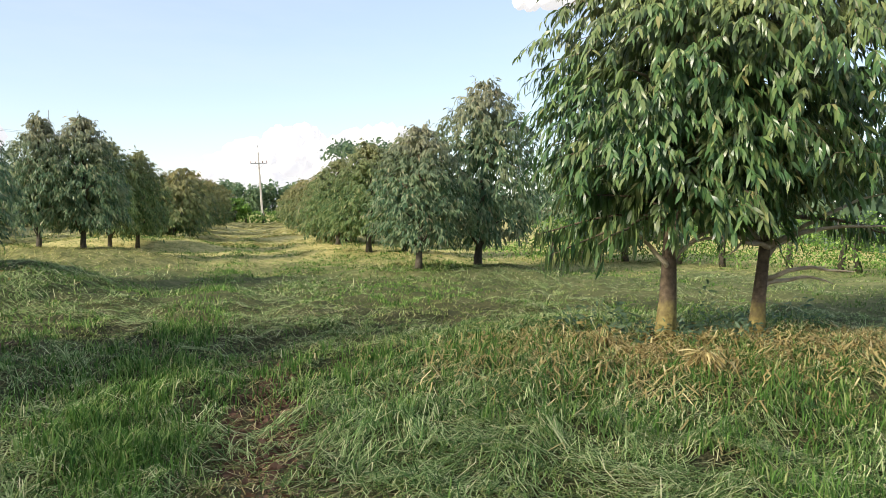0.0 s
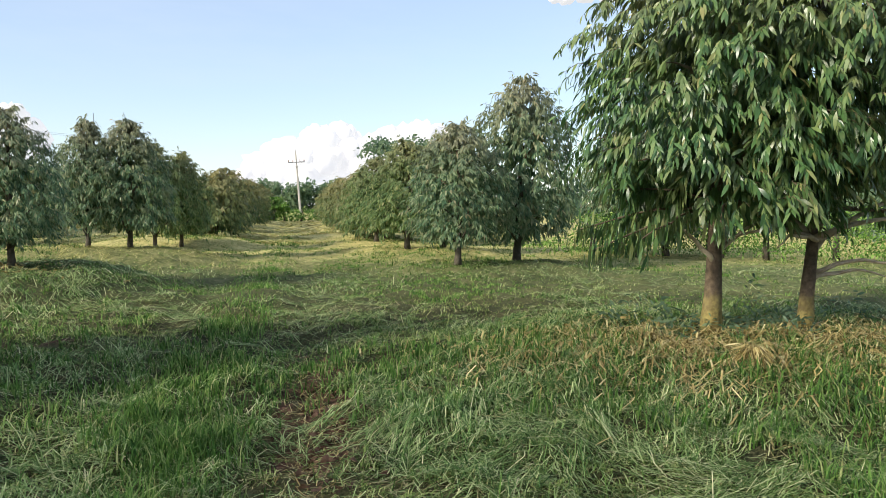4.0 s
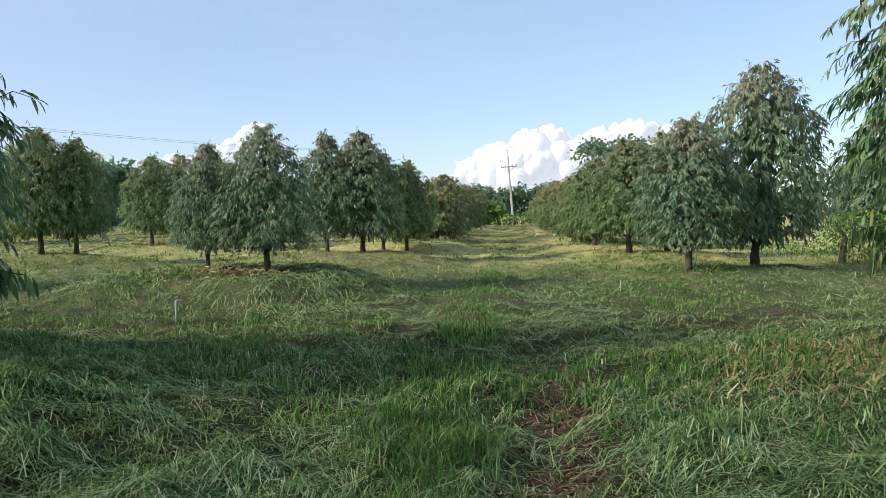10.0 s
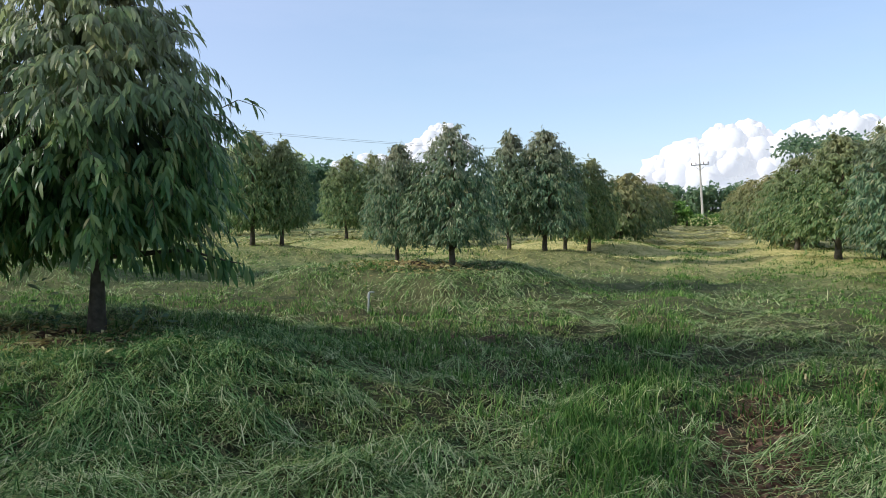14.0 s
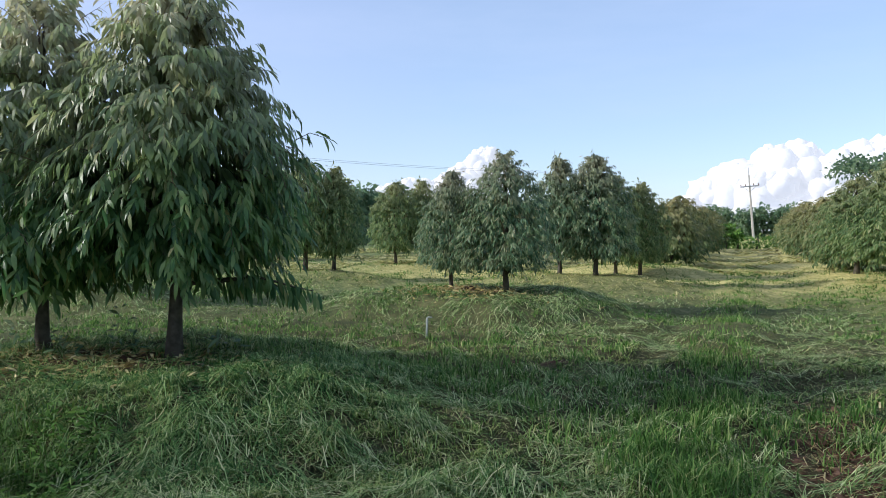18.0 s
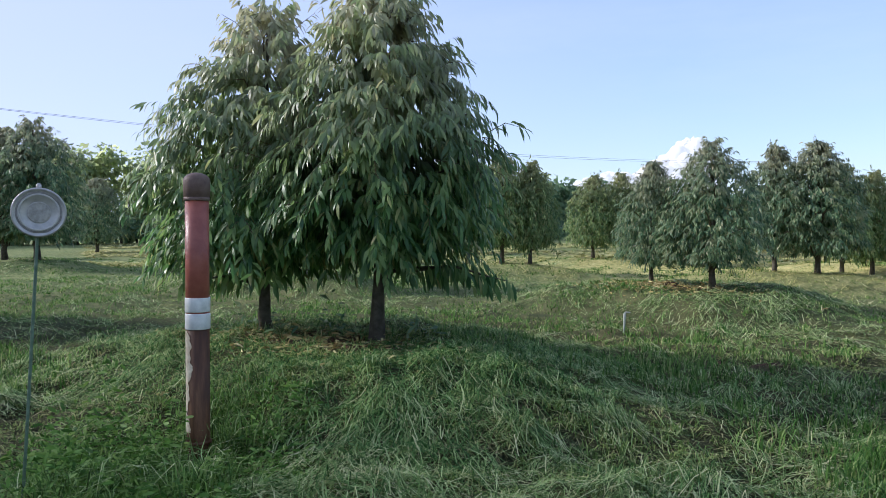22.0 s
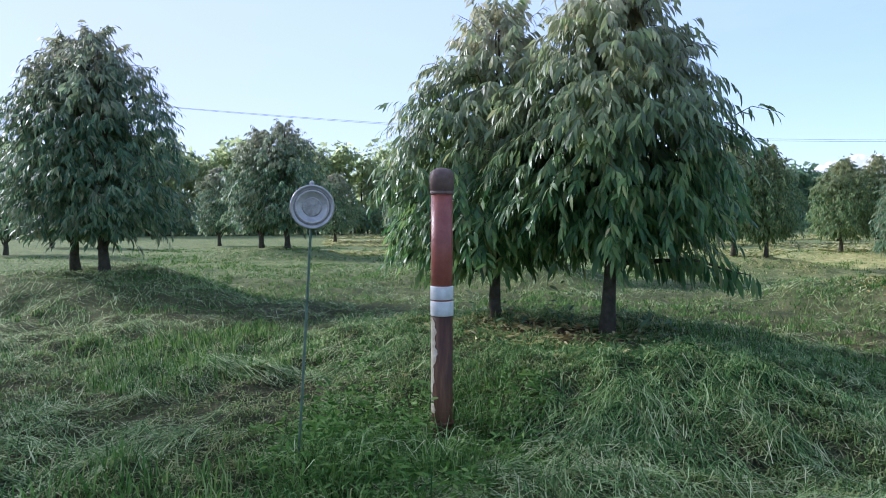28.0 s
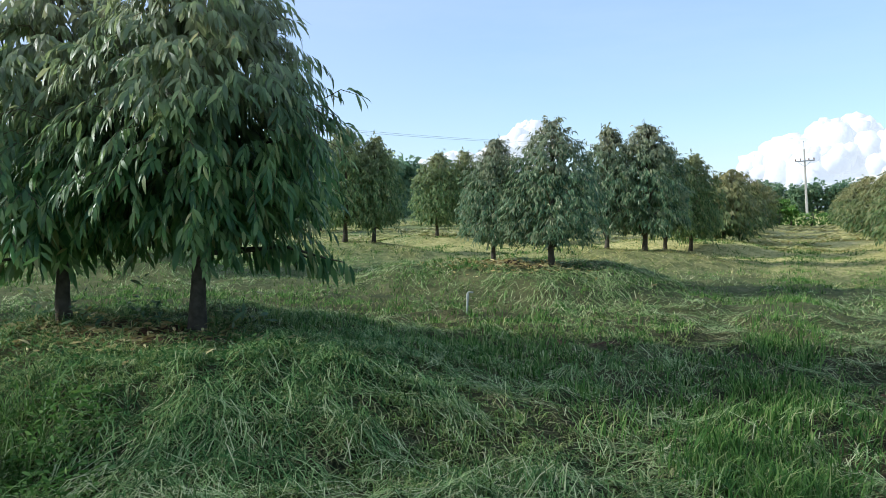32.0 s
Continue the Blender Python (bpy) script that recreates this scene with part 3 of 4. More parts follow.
near_tree(-5.33, 5.40, "durian tree with straight dark trunk on a mown mound", seed=13, tall=3.70, wide=1.12, clear=0.98, sprays=1350, per_spray=15, leaf_len=0.120, bark=bark_mat, near=True, mat=near_leaf_mat, reach=pointed_reach,
          low=((42, 0.66, 1.30, 0.62, 64), (33, 0.66, 1.10, 0.60, 46)))
near_tree(-6.80, 5.14, "durian tree with a low bare side branch", seed=14, tall=3.50, wide=1.30, clear=0.90, sprays=1350, per_spray=15, leaf_len=0.120, bark=bark_mat, near=True, mat=near_leaf_mat, reach=pointed_reach,
          low=((224, 0.60, 1.0, 0.92, 20), (236, 0.5, 0.8, 0.58, 44), (200, 0.7, 1.3, 0.72, 50)))

models = [
    durian(seed=21, tall=3.6, wide=1.12, clear=0.74, sprays=1120, per_spray=11, leaf_len=0.124, bark=bark_mat, stems=5, low=((25, 0.28, 0.55, 1.05, 0), (205, 0.42, 0.5, 1.1, 0))),
    durian(seed=22, tall=3.6, wide=1.18, clear=0.7, sprays=1120, per_spray=11, leaf_len=0.124, bark=bark_mat, stems=5, low=((25, 0.28, 0.55, 1.05, 0), (205, 0.42, 0.5, 1.1, 0))),
    durian(seed=23, tall=3.6, wide=1.06, clear=0.78, sprays=1120, per_spray=11, leaf_len=0.124, bark=bark_mat, stems=5, low=((25, 0.28, 0.55, 1.05, 0), (205, 0.42, 0.5, 1.1, 0))),
]
warm_model = durian(seed=24, tall=3.6, wide=1.14, clear=0.70, sprays=1000, per_spray=10, leaf_len=0.135, bark=bark_mat, stems=5, mat=warm_leaf_mat)
far_models = [
    durian(seed=31, tall=3.6, wide=1.3, clear=0.5, sprays=430, per_spray=7, leaf_len=0.235, bark=bark_mat, stems=0, limbs=6, fine_twigs=False, mat=far_leaf_mat),
    durian(seed=32, tall=3.6, wide=1.25, clear=0.55, sprays=430, per_spray=7, leaf_len=0.235, bark=bark_mat, stems=0, limbs=6, fine_twigs=False, mat=far_leaf_mat),
]
# x, y, growth, girth
MIDDLE = [
    (-5.98, 13.45, 0.655, 0.95), (-4.75, 13.4, 0.73, 1.12), (-5.65, 20.5, 0.93, 0.95), (-4.68, 20.95, 0.97, 1.08),
    (-4.95, 25.0, 0.95, 1.0), (-4.30, 26.0, 0.88, 1.05),
    (3.48, 16.5, 0.89, 1.25), (5.30, 18.0, 1.27, 1.10), (3.05, 22.9, 0.93, 1.35), (4.3, 23.6, 1.0, 1.3), (2.45, 27.8, 0.88, 1.35), (3.8, 28.4, 0.95, 1.3),
    (-15.9, 1.85, 1.24, 1.05), (-15.2, 2.25, 1.26, 1.1), (-14.9, 11.0, 1.0, 1.1), (-13.9, 11.6, 1.0, 1.1),
    (-13.65, 19.4, 0.96, 1.15), (-12.9, 19.9, 0.90, 1.0), (-14.2, 26.5, 0.92, 1.1), (-13.5, 27.6, 0.95, 1.0), (-12.6, 28.4, 0.95, 1.0),
    (-28.4, 10.0, 1.3, 1.1), (-27.6, 10.75, 1.36, 1.15), (-26.8, 19.0, 1.1, 1.1), (-25.9, 19.5, 1.1, 1.1),
    (11.6, 22.5, 1.2, 1.2), (10.4, 23.5, 1.2, 1.2),
    (-7.0, -4.2, 1.15, 1.1), (-5.9, -3.9, 1.1, 1.1), (-16.5, -7.5, 1.3, 1.2), (-15.4, -7.2, 1.25, 1.2), (5.4, -3.0, 1.2, 1.2), (6.5, -2.6, 1.2, 1.2),
]
rng_t = np.random.default_rng(5)
for k, (x, y, g, w) in enumerate(MIDDLE):
    # the farther pairs take the leaf with sunlight in its colour
    yellow = -15 < x < 5 and (y > 22.5 or (x < -12 and y > 19))
    tree = warm_model if yellow else far_models[k % 2] if y < 0 else models[k % 3]
    planted(tree, x, y, g, w, rng_t.uniform(0, 6.28), "young durian tree with leaves tinted as if sunlit" if yellow else "")
for y in np.arange(33, 72, 7.4):
    for row, dx in ((-5.0, 0), (-4.0, 1), (2.3, 2), (3.3, 3), (-13.8, 4), (-12.9, 5), (-25.5, 7)):
        x = row - 0.027 * (y - 30) + rng_t.normal(0, 0.2)
        planted(far_models[dx % 2], x, y + rng_t.normal(0, 0.6), rng_t.uniform(0.78, 0.92), rng_t.uniform(1.15, 1.4), rng_t.uniform(0, 6.28))
for x, y in ((-42.5, 19.7), (-41, 12), (-40.5, 28), (-36, 1.5), (-37, 22), (-44, 4), (-33, 30)):
    planted(models[int(abs(x)) % 3], x, y, 1.2, 1.15, rng_t.uniform(0, 6.28))
for i, tree in enumerate(models + far_models + [warm_model]):       # the patterns themselves stand in the far rows behind
    tree.location = (-16.0 + 8 * i, -19.0 - 2 * (i % 2), -0.02)


# ---- woods, unseen shading trees, lone spreading tree, shrubs ----
def clumps(rng, centres, reach, count, size):
    """Leaf sprays scattered through round-topped masses of foliage."""
    k = rng.integers(0, len(centres), count)
    d = unit(rng.normal(size=(count, 3))) * rng.random((count, 1)) ** 0.45
    base = centres[k] + d * reach[k]
    ax = unit(d * 0.6 + rng.normal(0, 0.5, (count, 3)) + (0, 0, -0.25))
    ln = size * rng.uniform(0.6, 1.4, count)
    return small_leaves(rng, base, ax, ln, ln * 0.5, 0.15)


def woods(name, line, step, depth, tall, seed, mat, label, count=170, size=0.75):
    rng = np.random.default_rng(seed)
    pts, trunks = [], []
    for (x0, y0), (x1, y1) in zip(line, line[1:]):
        ln = math.hypot(x1 - x0, y1 - y0)
        for k in range(int(ln / step)):
            f = (k + rng.random()) / (ln / step)
            back = rng.random() * depth
            x = x0 + (x1 - x0) * f - (y1 - y0) / ln * back
            y = y0 + (y1 - y0) * f + (x1 - x0) / ln * back
            h = tall * rng.uniform(0.82, 1.08) * (1 + 0.15 * back / max(depth, 1))
            m = 6
            zz = np.linspace(0.18, 0.93, m) * h
            c = np.stack([x + rng.normal(0, 0.5, m), y + rng.normal(0, 0.5, m), zz], -1)
            r = np.stack([2.3 - 1.0 * zz / h, 2.3 - 1.0 * zz / h, np.full(m, 0.13 * h)], -1) * rng.uniform(0.8, 1.25)
            pts.append(clumps(rng, c, r, count, size))
            trunks.append(tube([(x, y, -0.2), (x + rng.normal(0, 0.2), y, h * 0.5), (x + rng.normal(0, 0.4), y, h * 0.9)], (0.12, 0.08, 0.02), 5))
    ob = new(name, mesh_from(name, *patterned(np.concatenate(pts), SMALL), mat))
    part("trunks", tubes_mesh("trunks", trunks, bark_mat), ob)
    return tagged(ob, label, "woods", kind="stuff")


woods("woodland", [(-73, -4), (-66, 26), (-60, 52), (-50, 84)], 1.25, 4, 7.8, 41, wood_leaf_mat, "edge of a plantation wood coloured pale yellow-green as if sunlit", 900, 0.66)
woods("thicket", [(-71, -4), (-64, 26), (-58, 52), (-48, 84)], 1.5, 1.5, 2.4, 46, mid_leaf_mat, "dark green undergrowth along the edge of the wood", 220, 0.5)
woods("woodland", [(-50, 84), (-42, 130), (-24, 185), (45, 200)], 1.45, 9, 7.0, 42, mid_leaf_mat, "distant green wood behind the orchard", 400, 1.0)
woods("thicket", [(8, 22), (13, 19), (22, 14)], 1.1, 3, 1.6, 43, weed_mat, "green thicket of tall weeds", 1300, 0.10)
woods("thicket", [(40, 200), (60, 120), (34, 60), (26, 14)], 4.0, 8, 6.5, 44, dark_leaf_mat, "green wood beyond the orchard", 300, 1.2)


def broad_tree(x, y, tall, wide, seed, mat, name, label, count=2600, size=0.35, low=0.45):
    rng = np.random.default_rng(seed)
    root = new(name)
    root.location = (x, y, ground_at(x, y))
    part("trunk", tubes_mesh("trunk", [tube([(0, 0, -0.2), (0.1, 0, tall * 0.3), (0.05, 0.1, tall * 0.6), (0, 0, tall * 0.85)], (0.03 * tall, 0.022 * tall, 0.014 * tall, 0.01), 9)], bark_mat), root)
    cs, rs = [], []
    for k in range(22):
        a, r, u = rng.uniform(0, 6.28), wide * rng.uniform(0.15, 0.95), rng.random()
        top = np.array((r * math.cos(a), r * math.sin(a), tall * (low + (0.95 - low) * u) * (1 - 0.12 * r / wide)))
        s = tall * rng.uniform(0.25, 0.5)
        if k < 9:
            part("limb", tubes_mesh("limb", [tube([(0, 0, s), (top[0] * 0.5, top[1] * 0.5, s + (top[2] - s) * 0.65), tuple(top)], (0.012 * tall, 0.008 * tall, 0.004 * tall), 6)], bark_mat), root)
        cs.append(top)
        rs.append((wide * 0.33, wide * 0.33, tall * 0.07))
    part("crown", mesh_from("crown", *patterned(clumps(rng, np.array(cs), np.array(rs), count, size), SMALL), mat), root)
    return tagged(root, label, "tree")


broad_tree(8.0, 64, 8.0, 4.2, 51, dark_leaf_mat, "rain_tree", "broad flat-topped tree rising behind the orchard row", 1700, 0.42, 0.80)
broad_tree(-4.0, 69, 2.3, 1.7, 52, weed_mat, "shrub", "light green round shrub at the end of the track", 2400, 0.32, 0.15)
woods("thicket", [(-15, 75), (6, 72)], 1.3, 2.5, 1.25, 45, weed_mat, "low green undergrowth across the end of the track", 260, 0.30)
# unseen trees added to thin the sun over the foreground
for k in range(2):
    s = -4.9 + 1.6 * k
    broad_tree(-23.3 - 0.48 * s, -4.3 + 0.88 * s, 16.0 + (k % 2) * 0.7, 2.7, 60 + k, dark_leaf_mat, "shading_tree", "added tree out of view, its high open crown shading the foreground", 200, 0.42, 0.56)


# ---- utility line ----
concrete = plain("pole_concrete", (0.33, 0.32, 0.29), (0.46, 0.44, 0.40), 6, 0.9, 0.2, 0.3)
steel = plain("dull_steel", (0.20, 0.21, 0.22), (0.34, 0.35, 0.36), 12, 0.55, 0.5, 0.2, 0.6)
porcelain = plain("brown_porcelain", (0.10, 0.05, 0.03), (0.17, 0.09, 0.05), 20, 0.25, 0.6, 0.1)


def box(size, at=(0, 0, 0), bevel=0.006):
    bm = bmesh.new()
    bmesh.ops.create_cube(bm, size=1)
    bmesh.ops.scale(bm, verts=bm.verts, vec=size)
    bmesh.ops.translate(bm, verts=bm.verts, vec=at)
    if bevel:
        bmesh.ops.bevel(bm, geom=list(bm.edges), offset=bevel, segments=1, affect="EDGES")
    return bm


def utility_pole(x, y, tall, turn, lean=0.0):
    root = new("utility_pole")
    root.matrix_world = pose(x, y, ground_at(x, y), 0, lean, turn)
    bm = bmesh.new()
    ring = []
    for z, r in ((-0.4, 0.19), (tall * 0.5, 0.15), (tall, 0.10)):
        ring.append([bm.verts.new((sx * r, sy * r * 0.85, z)) for sx, sy in ((1, .6), (.6, 1), (-.6, 1), (-1, .6), (-1, -.6), (-.6, -1), (.6, -1), (1, -.6))])
    for a, b in zip(ring, ring[1:]):
        for k in range(8):
            bm.faces.new((a[k], a[(k + 1) % 8], b[(k + 1) % 8], b[k]))
    bm.faces.new(ring[-1])
    part("shaft", bm_mesh("shaft", bm, concrete, False), root, "pale tapered concrete shaft")
    part("crossarm", bm_mesh("crossarm", box((2.6, 0.14, 0.16), (0, -0.17, tall - 1.75)), steel, False), root)
    part("top_spike", bm_mesh("top_spike", box((0.06, 0.06, 1.2), (0, 0, tall + 0.55)), steel, False), root)
    ins = bm_mesh("insulator", lathe([(0.03, 0), (0.09, 0.06), (0.05, 0.11), (0.09, 0.17), (0.05, 0.22), (0.07, 0.28), (0.03, 0.34)], 10), porcelain)
    for px in (-1.2, -0.55, 0.55, 1.2):
        part("insulator", ins, root, m=pose(px, -0.17, tall - 1.67))
    for sg in (-1, 1):
        part("brace", tubes_mesh("brace", [tube([(sg * 0.9, -0.15, tall - 1.8), (0.0, -0.12, tall - 2.6)], (0.03, 0.03), 5)], steel), root)
    return tagged(root, "pale concrete utility pole with crossarm and insulators", "pole", "utility poles")


utility_pole(-2.9, 118, 10.2, 6, -4.5)
utility_pole(-24.6, 87, 10.4, 25)
utility_pole(-57, 9, 11.7, 70)
wire_mat = plain("wire", (0.08, 0.08, 0.085), (0.12, 0.12, 0.125), 5, 0.6, 0.4, 0.0)
for off, zz, sag in ((-1.0, 10.0, 1.2), (1.1, 9.7, 1.3)):
    f = np.linspace(0, 1, 40)
    line = np.stack([-57 + 32.4 * f + off * 0.9, 9 + 78 * f - off * 0.4, zz - 0.9 * f - sag * 4 * f * (1 - f)], -1)
    tagged(new("overhead_wire", tubes_mesh("overhead_wire", [tube(line, np.full(40, 0.010), 4)], wire_mat)), "thin dark overhead power line strung between poles", "wire", "overhead wires")
    far_line = np.stack([-57 - 20 * f, 9 - 90 * f, zz - sag * 4 * f * (1 - f)], -1)
    tagged(new("overhead_wire", tubes_mesh("overhead_wire", [tube(far_line, np.full(40, 0.010), 4)], wire_mat)), "thin dark overhead power line strung between poles", "wire", "overhead wires")


# ---- clouds ----
cloud_m = Mat("cloud", 1.0, 0.0)
cloud_m.p.inputs["Base Color"].default_value = (0.40, 0.39, 0.38, 1)
cloud_m.bump(cloud_m.mix(0.5, cloud_m.noise(0.012, 8, 0.62), cloud_m.noise(0.04, 5, 0.6)), 0.25, 40)
# glow added to soften the shade between the billows
cloud_m.p.inputs["Emission Color"].default_value = (1.0, 0.985, 0.97, 1)
cloud_m.p.inputs["Emission Strength"].default_value = 0.40
cloud_mat = cloud_m.m


def cumulus(name, bearing, far, puffs, seed, label):
    """Heaped cloud of many round billows. puffs: along, up, radius, in metres at that distance."""
    rng = np.random.default_rng(seed)
    b = radians(bearing)
    mid = Vector((-math.sin(b) * far, math.cos(b) * far, 0))
    side = Vector((math.cos(b), math.sin(b), 0))
    away = mid.normalized()
    verts, flat, start, off = [], [], [], 0
    balls = []
    for level in (3, 2, 1):
        bm = bmesh.new()
        bmesh.ops.create_icosphere(bm, subdivisions=level, radius=1)
        bm.verts.ensure_lookup_table()
        balls.append((np.array([v.co for v in bm.verts]), np.array([[v.index for v in f.verts] for f in bm.faces])))
        bm.free()
    for a, u, r in puffs:
        for k in range(40):
            g = 1.0 if k == 0 else 0.16 + 0.40 * rng.random() ** 1.5
            p, f = balls[0 if k == 0 else 1 if g > 0.34 else 2]
            d = np.zeros(3) if k == 0 else unit(rng.normal(size=3) + np.array((0, 0, 0.45)) - 0.7 * np.array(away)) * rng.uniform(0.5, 0.9)
            c = np.array(mid + side * a + Vector((0, 0, u))) + d * r
            w = np.array([noise.fractal(Vector(v), 0.8, 2.1, 5) for v in p * 2.6 + rng.uniform(-9, 9, 3)])
            verts.append(c + p * (r * g * (1 + 0.34 * w))[:, None])
            flat.append((f + off).ravel())
            off += len(p)
    flat = np.concatenate(flat)
    ob = new(name, mesh_from(name, np.concatenate(verts), flat, np.arange(len(flat) // 3) * 3, cloud_mat, True))
    return tagged(ob, label, "cloud", kind="structure")


S = 3600 / 1288.0
cumulus("cloud", 2.8, 3600, [((a + 38) * S, u * S, r * S) for a, u, r in ((-95, 40, 28), (-70, 62, 34), (-35, 70, 44), (0, 60, 55), (20, 100, 34), (45, 85, 50), (62, 118, 26), (95, 70, 50), (140, 60, 45), (150, 108, 30), (176, 116, 24), (122, 98, 32), (198, 100, 26), (-20, 20, 50), (70, 20, 50), (165, 100, 38), (205, 112, 40), (245, 95, 44))], 71, "bright white heaped cumulus cloud over the woods")
cumulus("cloud", 21.5, 3600, [((a - 6) * S, u * 0.88 * S, r * S) for a, u, r in ((-150, 84, 14), (-170, 78, 12), (-118, 92, 16), (-92, 84, 20), (-80, 72, 24), (-55, 88, 26), (-25, 104, 30), (5, 122, 30), (18, 140, 24), (30, 105, 32), (-10, 70, 40), (8, 152, 15), (-40, 60, 40))], 72, "small white cumulus cloud low in the sky")
cumulus("cloud", 33.5, 3600, [(a * S, u * S, r * S) for a, u, r in ((-20, 70, 14), (0, 80, 18), (22, 70, 14), (0, 50, 22))], 73, "small hazy cloud low in the sky")
cumulus("cloud", -19.8, 3600, [(a * S, u * S, r * S) for a, u, r in ((-44, 366, 13), (-22, 374, 20), (8, 384, 30), (44, 392, 36), (84, 400, 38), (124, 404, 36))], 74, "small bright cloud high above the orchard row")


# ---- marker post, disc on a rod, stakes ----
red_m = Mat("worn_red_paint", 0.42, 0.5)
_c = red_m.ramp(red_m.noise(5, 5, 0.65), [(0.35, (0.26, 0.070, 0.048)), (0.58, (0.37, 0.115, 0.078)), (0.70, (0.46, 0.24, 0.17))])
red_m.colour(_c).bump(red_m.noise(40, 3), 0.25, 0.004)
red_paint = red_m.m
rust_m = Mat("rusted_pipe", 0.6, 0.4)
_v = rust_m.node("Mapping")
_v.inputs["Scale"].default_value = (6, 6, 0.9)
rust_m.l.new(rust_m.coord(), _v.inputs["Vector"])
_c = rust_m.ramp(rust_m.noise(2.4, 6, 0.62, _v.outputs["Vector"]), [(0.34, (0.050, 0.022, 0.010)), (0.52, (0.105, 0.044, 0.018)), (0.66, (0.18, 0.090, 0.040)), (0.76, (0.36, 0.27, 0.15))])
rust_m.colour(_c).bump(rust_m.noise(30, 4), 0.4, 0.004)
rust = rust_m.m
cap_mat = plain("brown_cap", (0.11, 0.066, 0.050), (0.19, 0.125, 0.095), 18, 0.6, 0.4, 0.2)
band_mat = plain("white_band", (0.60, 0.60, 0.55), (0.80, 0.79, 0.73), 22, 0.5, 0.4, 0.15)
PX, PY = -4.43, 2.80
pz = 0.023      # the foot stands in a shallow hollow
post = new("marker_post")
post.location = (PX, PY, pz)
R = 0.077
part("lower_pipe", bm_mesh("lower_pipe", lathe([(R - 0.004, -0.40), (R - 0.004, -0.04), (R - 0.001, -0.02), (R - 0.001, 0.80)]), rust), post, "rusted dark pipe with pale scuffed paint")
part("upper_pipe", bm_mesh("upper_pipe", lathe([(R, 0.80), (R, 1.67)]), red_paint), post, "worn glossy red paint")
part("reflective_band", bm_mesh("reflective_band", lathe([(R + 0.003, 0.785), (R + 0.005, 0.79), (R + 0.005, 0.885), (R + 0.003, 0.89)]), band_mat), post, "white band")
part("reflective_band", bm_mesh("reflective_band", lathe([(R + 0.003, 0.90), (R + 0.005, 0.905), (R + 0.005, 0.99), (R + 0.003, 0.995)]), band_mat), post, "white band")
part("collar", bm_mesh("collar", lathe([(R + 0.004, 0.01), (R + 0.009, 0.015), (R + 0.009, 0.03), (R + 0.004, 0.035)]), rust), post)
part("cap", bm_mesh("cap", lathe([(R + 0.006, 1.64), (R + 0.008, 1.645), (R + 0.008, 1.66), (R + 0.003, 1.664), (R + 0.009, 1.668), (R + 0.010, 1.772), (R + 0.003, 1.795), (R - 0.015, 1.812), (R - 0.045, 1.824), (0.01, 1.828)]), cap_mat), post, "brown domed cap")


def pale_streak(z0, z1, mid, seed):
    """A ragged pale strip along one side of the pipe."""
    rng = np.random.default_rng(seed)
    n = int((z1 - z0) / 0.012)
    bm = bmesh.new()
    rows = []
    for k in range(n + 1):
        a0, a1 = mid - 40, mid + 14 + 12 * math.sin(7 * k / n + seed) + 7 * math.sin(23 * k / n) + 4 * math.sin(61 * k / n) + rng.normal(0, 1.5)
        z = z0 + (z1 - z0) * k / n
        rows.append([bm.verts.new(((R + 0.0022) * math.cos(radians(a)), (R + 0.0022) * math.sin(radians(a)), z)) for a in np.linspace(a0, a1, 6)])
    for p, q in zip(rows, rows[1:]):
        for k in range(5):
            bm.faces.new((p[k], p[k + 1], q[k + 1], q[k]))
    return bm_mesh("pale_streak", bm, streak_mat)


streak_mat = plain("cream_streak", (0.30, 0.22, 0.13), (0.78, 0.72, 0.56), 13, 0.7, 0.3, 0.3)
part("pale_streak", pale_streak(0.10, 0.775, -90, 3), post, "ragged pale strip")
tagged(post, "red and rust-brown steel marker post with white bands", "post")

alu = plain("dull_aluminium", (0.38, 0.365, 0.34), (0.58, 0.555, 0.51), 16, 0.42, 0.5, 0.25, 0.55)
pan_mat = plain("weathered_pan", (0.43, 0.41, 0.37), (0.60, 0.57, 0.51), 34, 0.65, 0.3, 0.5, 0.0)
green_rod = plain("green_painted_rod", (0.07, 0.12, 0.075), (0.17, 0.24, 0.16), 25, 0.6, 0.4, 0.2)
DX, DY = -4.17, 1.70
dz = 0.033
sign = new("disc_marker")
sign.matrix_world = pose(DX, DY, dz, 0, 0, 66)
part("rod", tubes_mesh("rod", [tube([(-0.10, 0, -0.2), (-0.06, 0, 0.4), (0.0, 0, 1.40), (0.01, 0, 1.66)], np.full(4, 0.0082), 8)], green_rod), sign, "thin green painted rod")
face = pose(0.01, -0.030, 1.53, 90, 0, 0)
disc = part("disc", bm_mesh("disc", lathe([(0.110, -0.040), (0.117, -0.036), (0.118, -0.004), (0.112, 0.000), (0.100, 0.000), (0.099, 0.007), (0.094, 0.009), (0.089, 0.007), (0.088, 0.000), (0.056, 0.000), (0.055, 0.006), (0.051, 0.008), (0.047, 0.006), (0.046, -0.002), (0.024, -0.002), (0.023, 0.003), (0.004, 0.003)], 64), pan_mat, False), sign, "dull grey pressed pan lid with rings", face)
part("rim", bm_mesh("rim", lathe([(0.117, -0.006), (0.127, -0.010), (0.131, -0.002), (0.128, 0.006), (0.121, 0.007), (0.117, 0.002)], 48), alu), disc, "bright rolled metal rim")
groove_mat = plain("dark_groove", (0.20, 0.19, 0.17), (0.34, 0.32, 0.29), 30, 0.7, 0.3, 0.3)
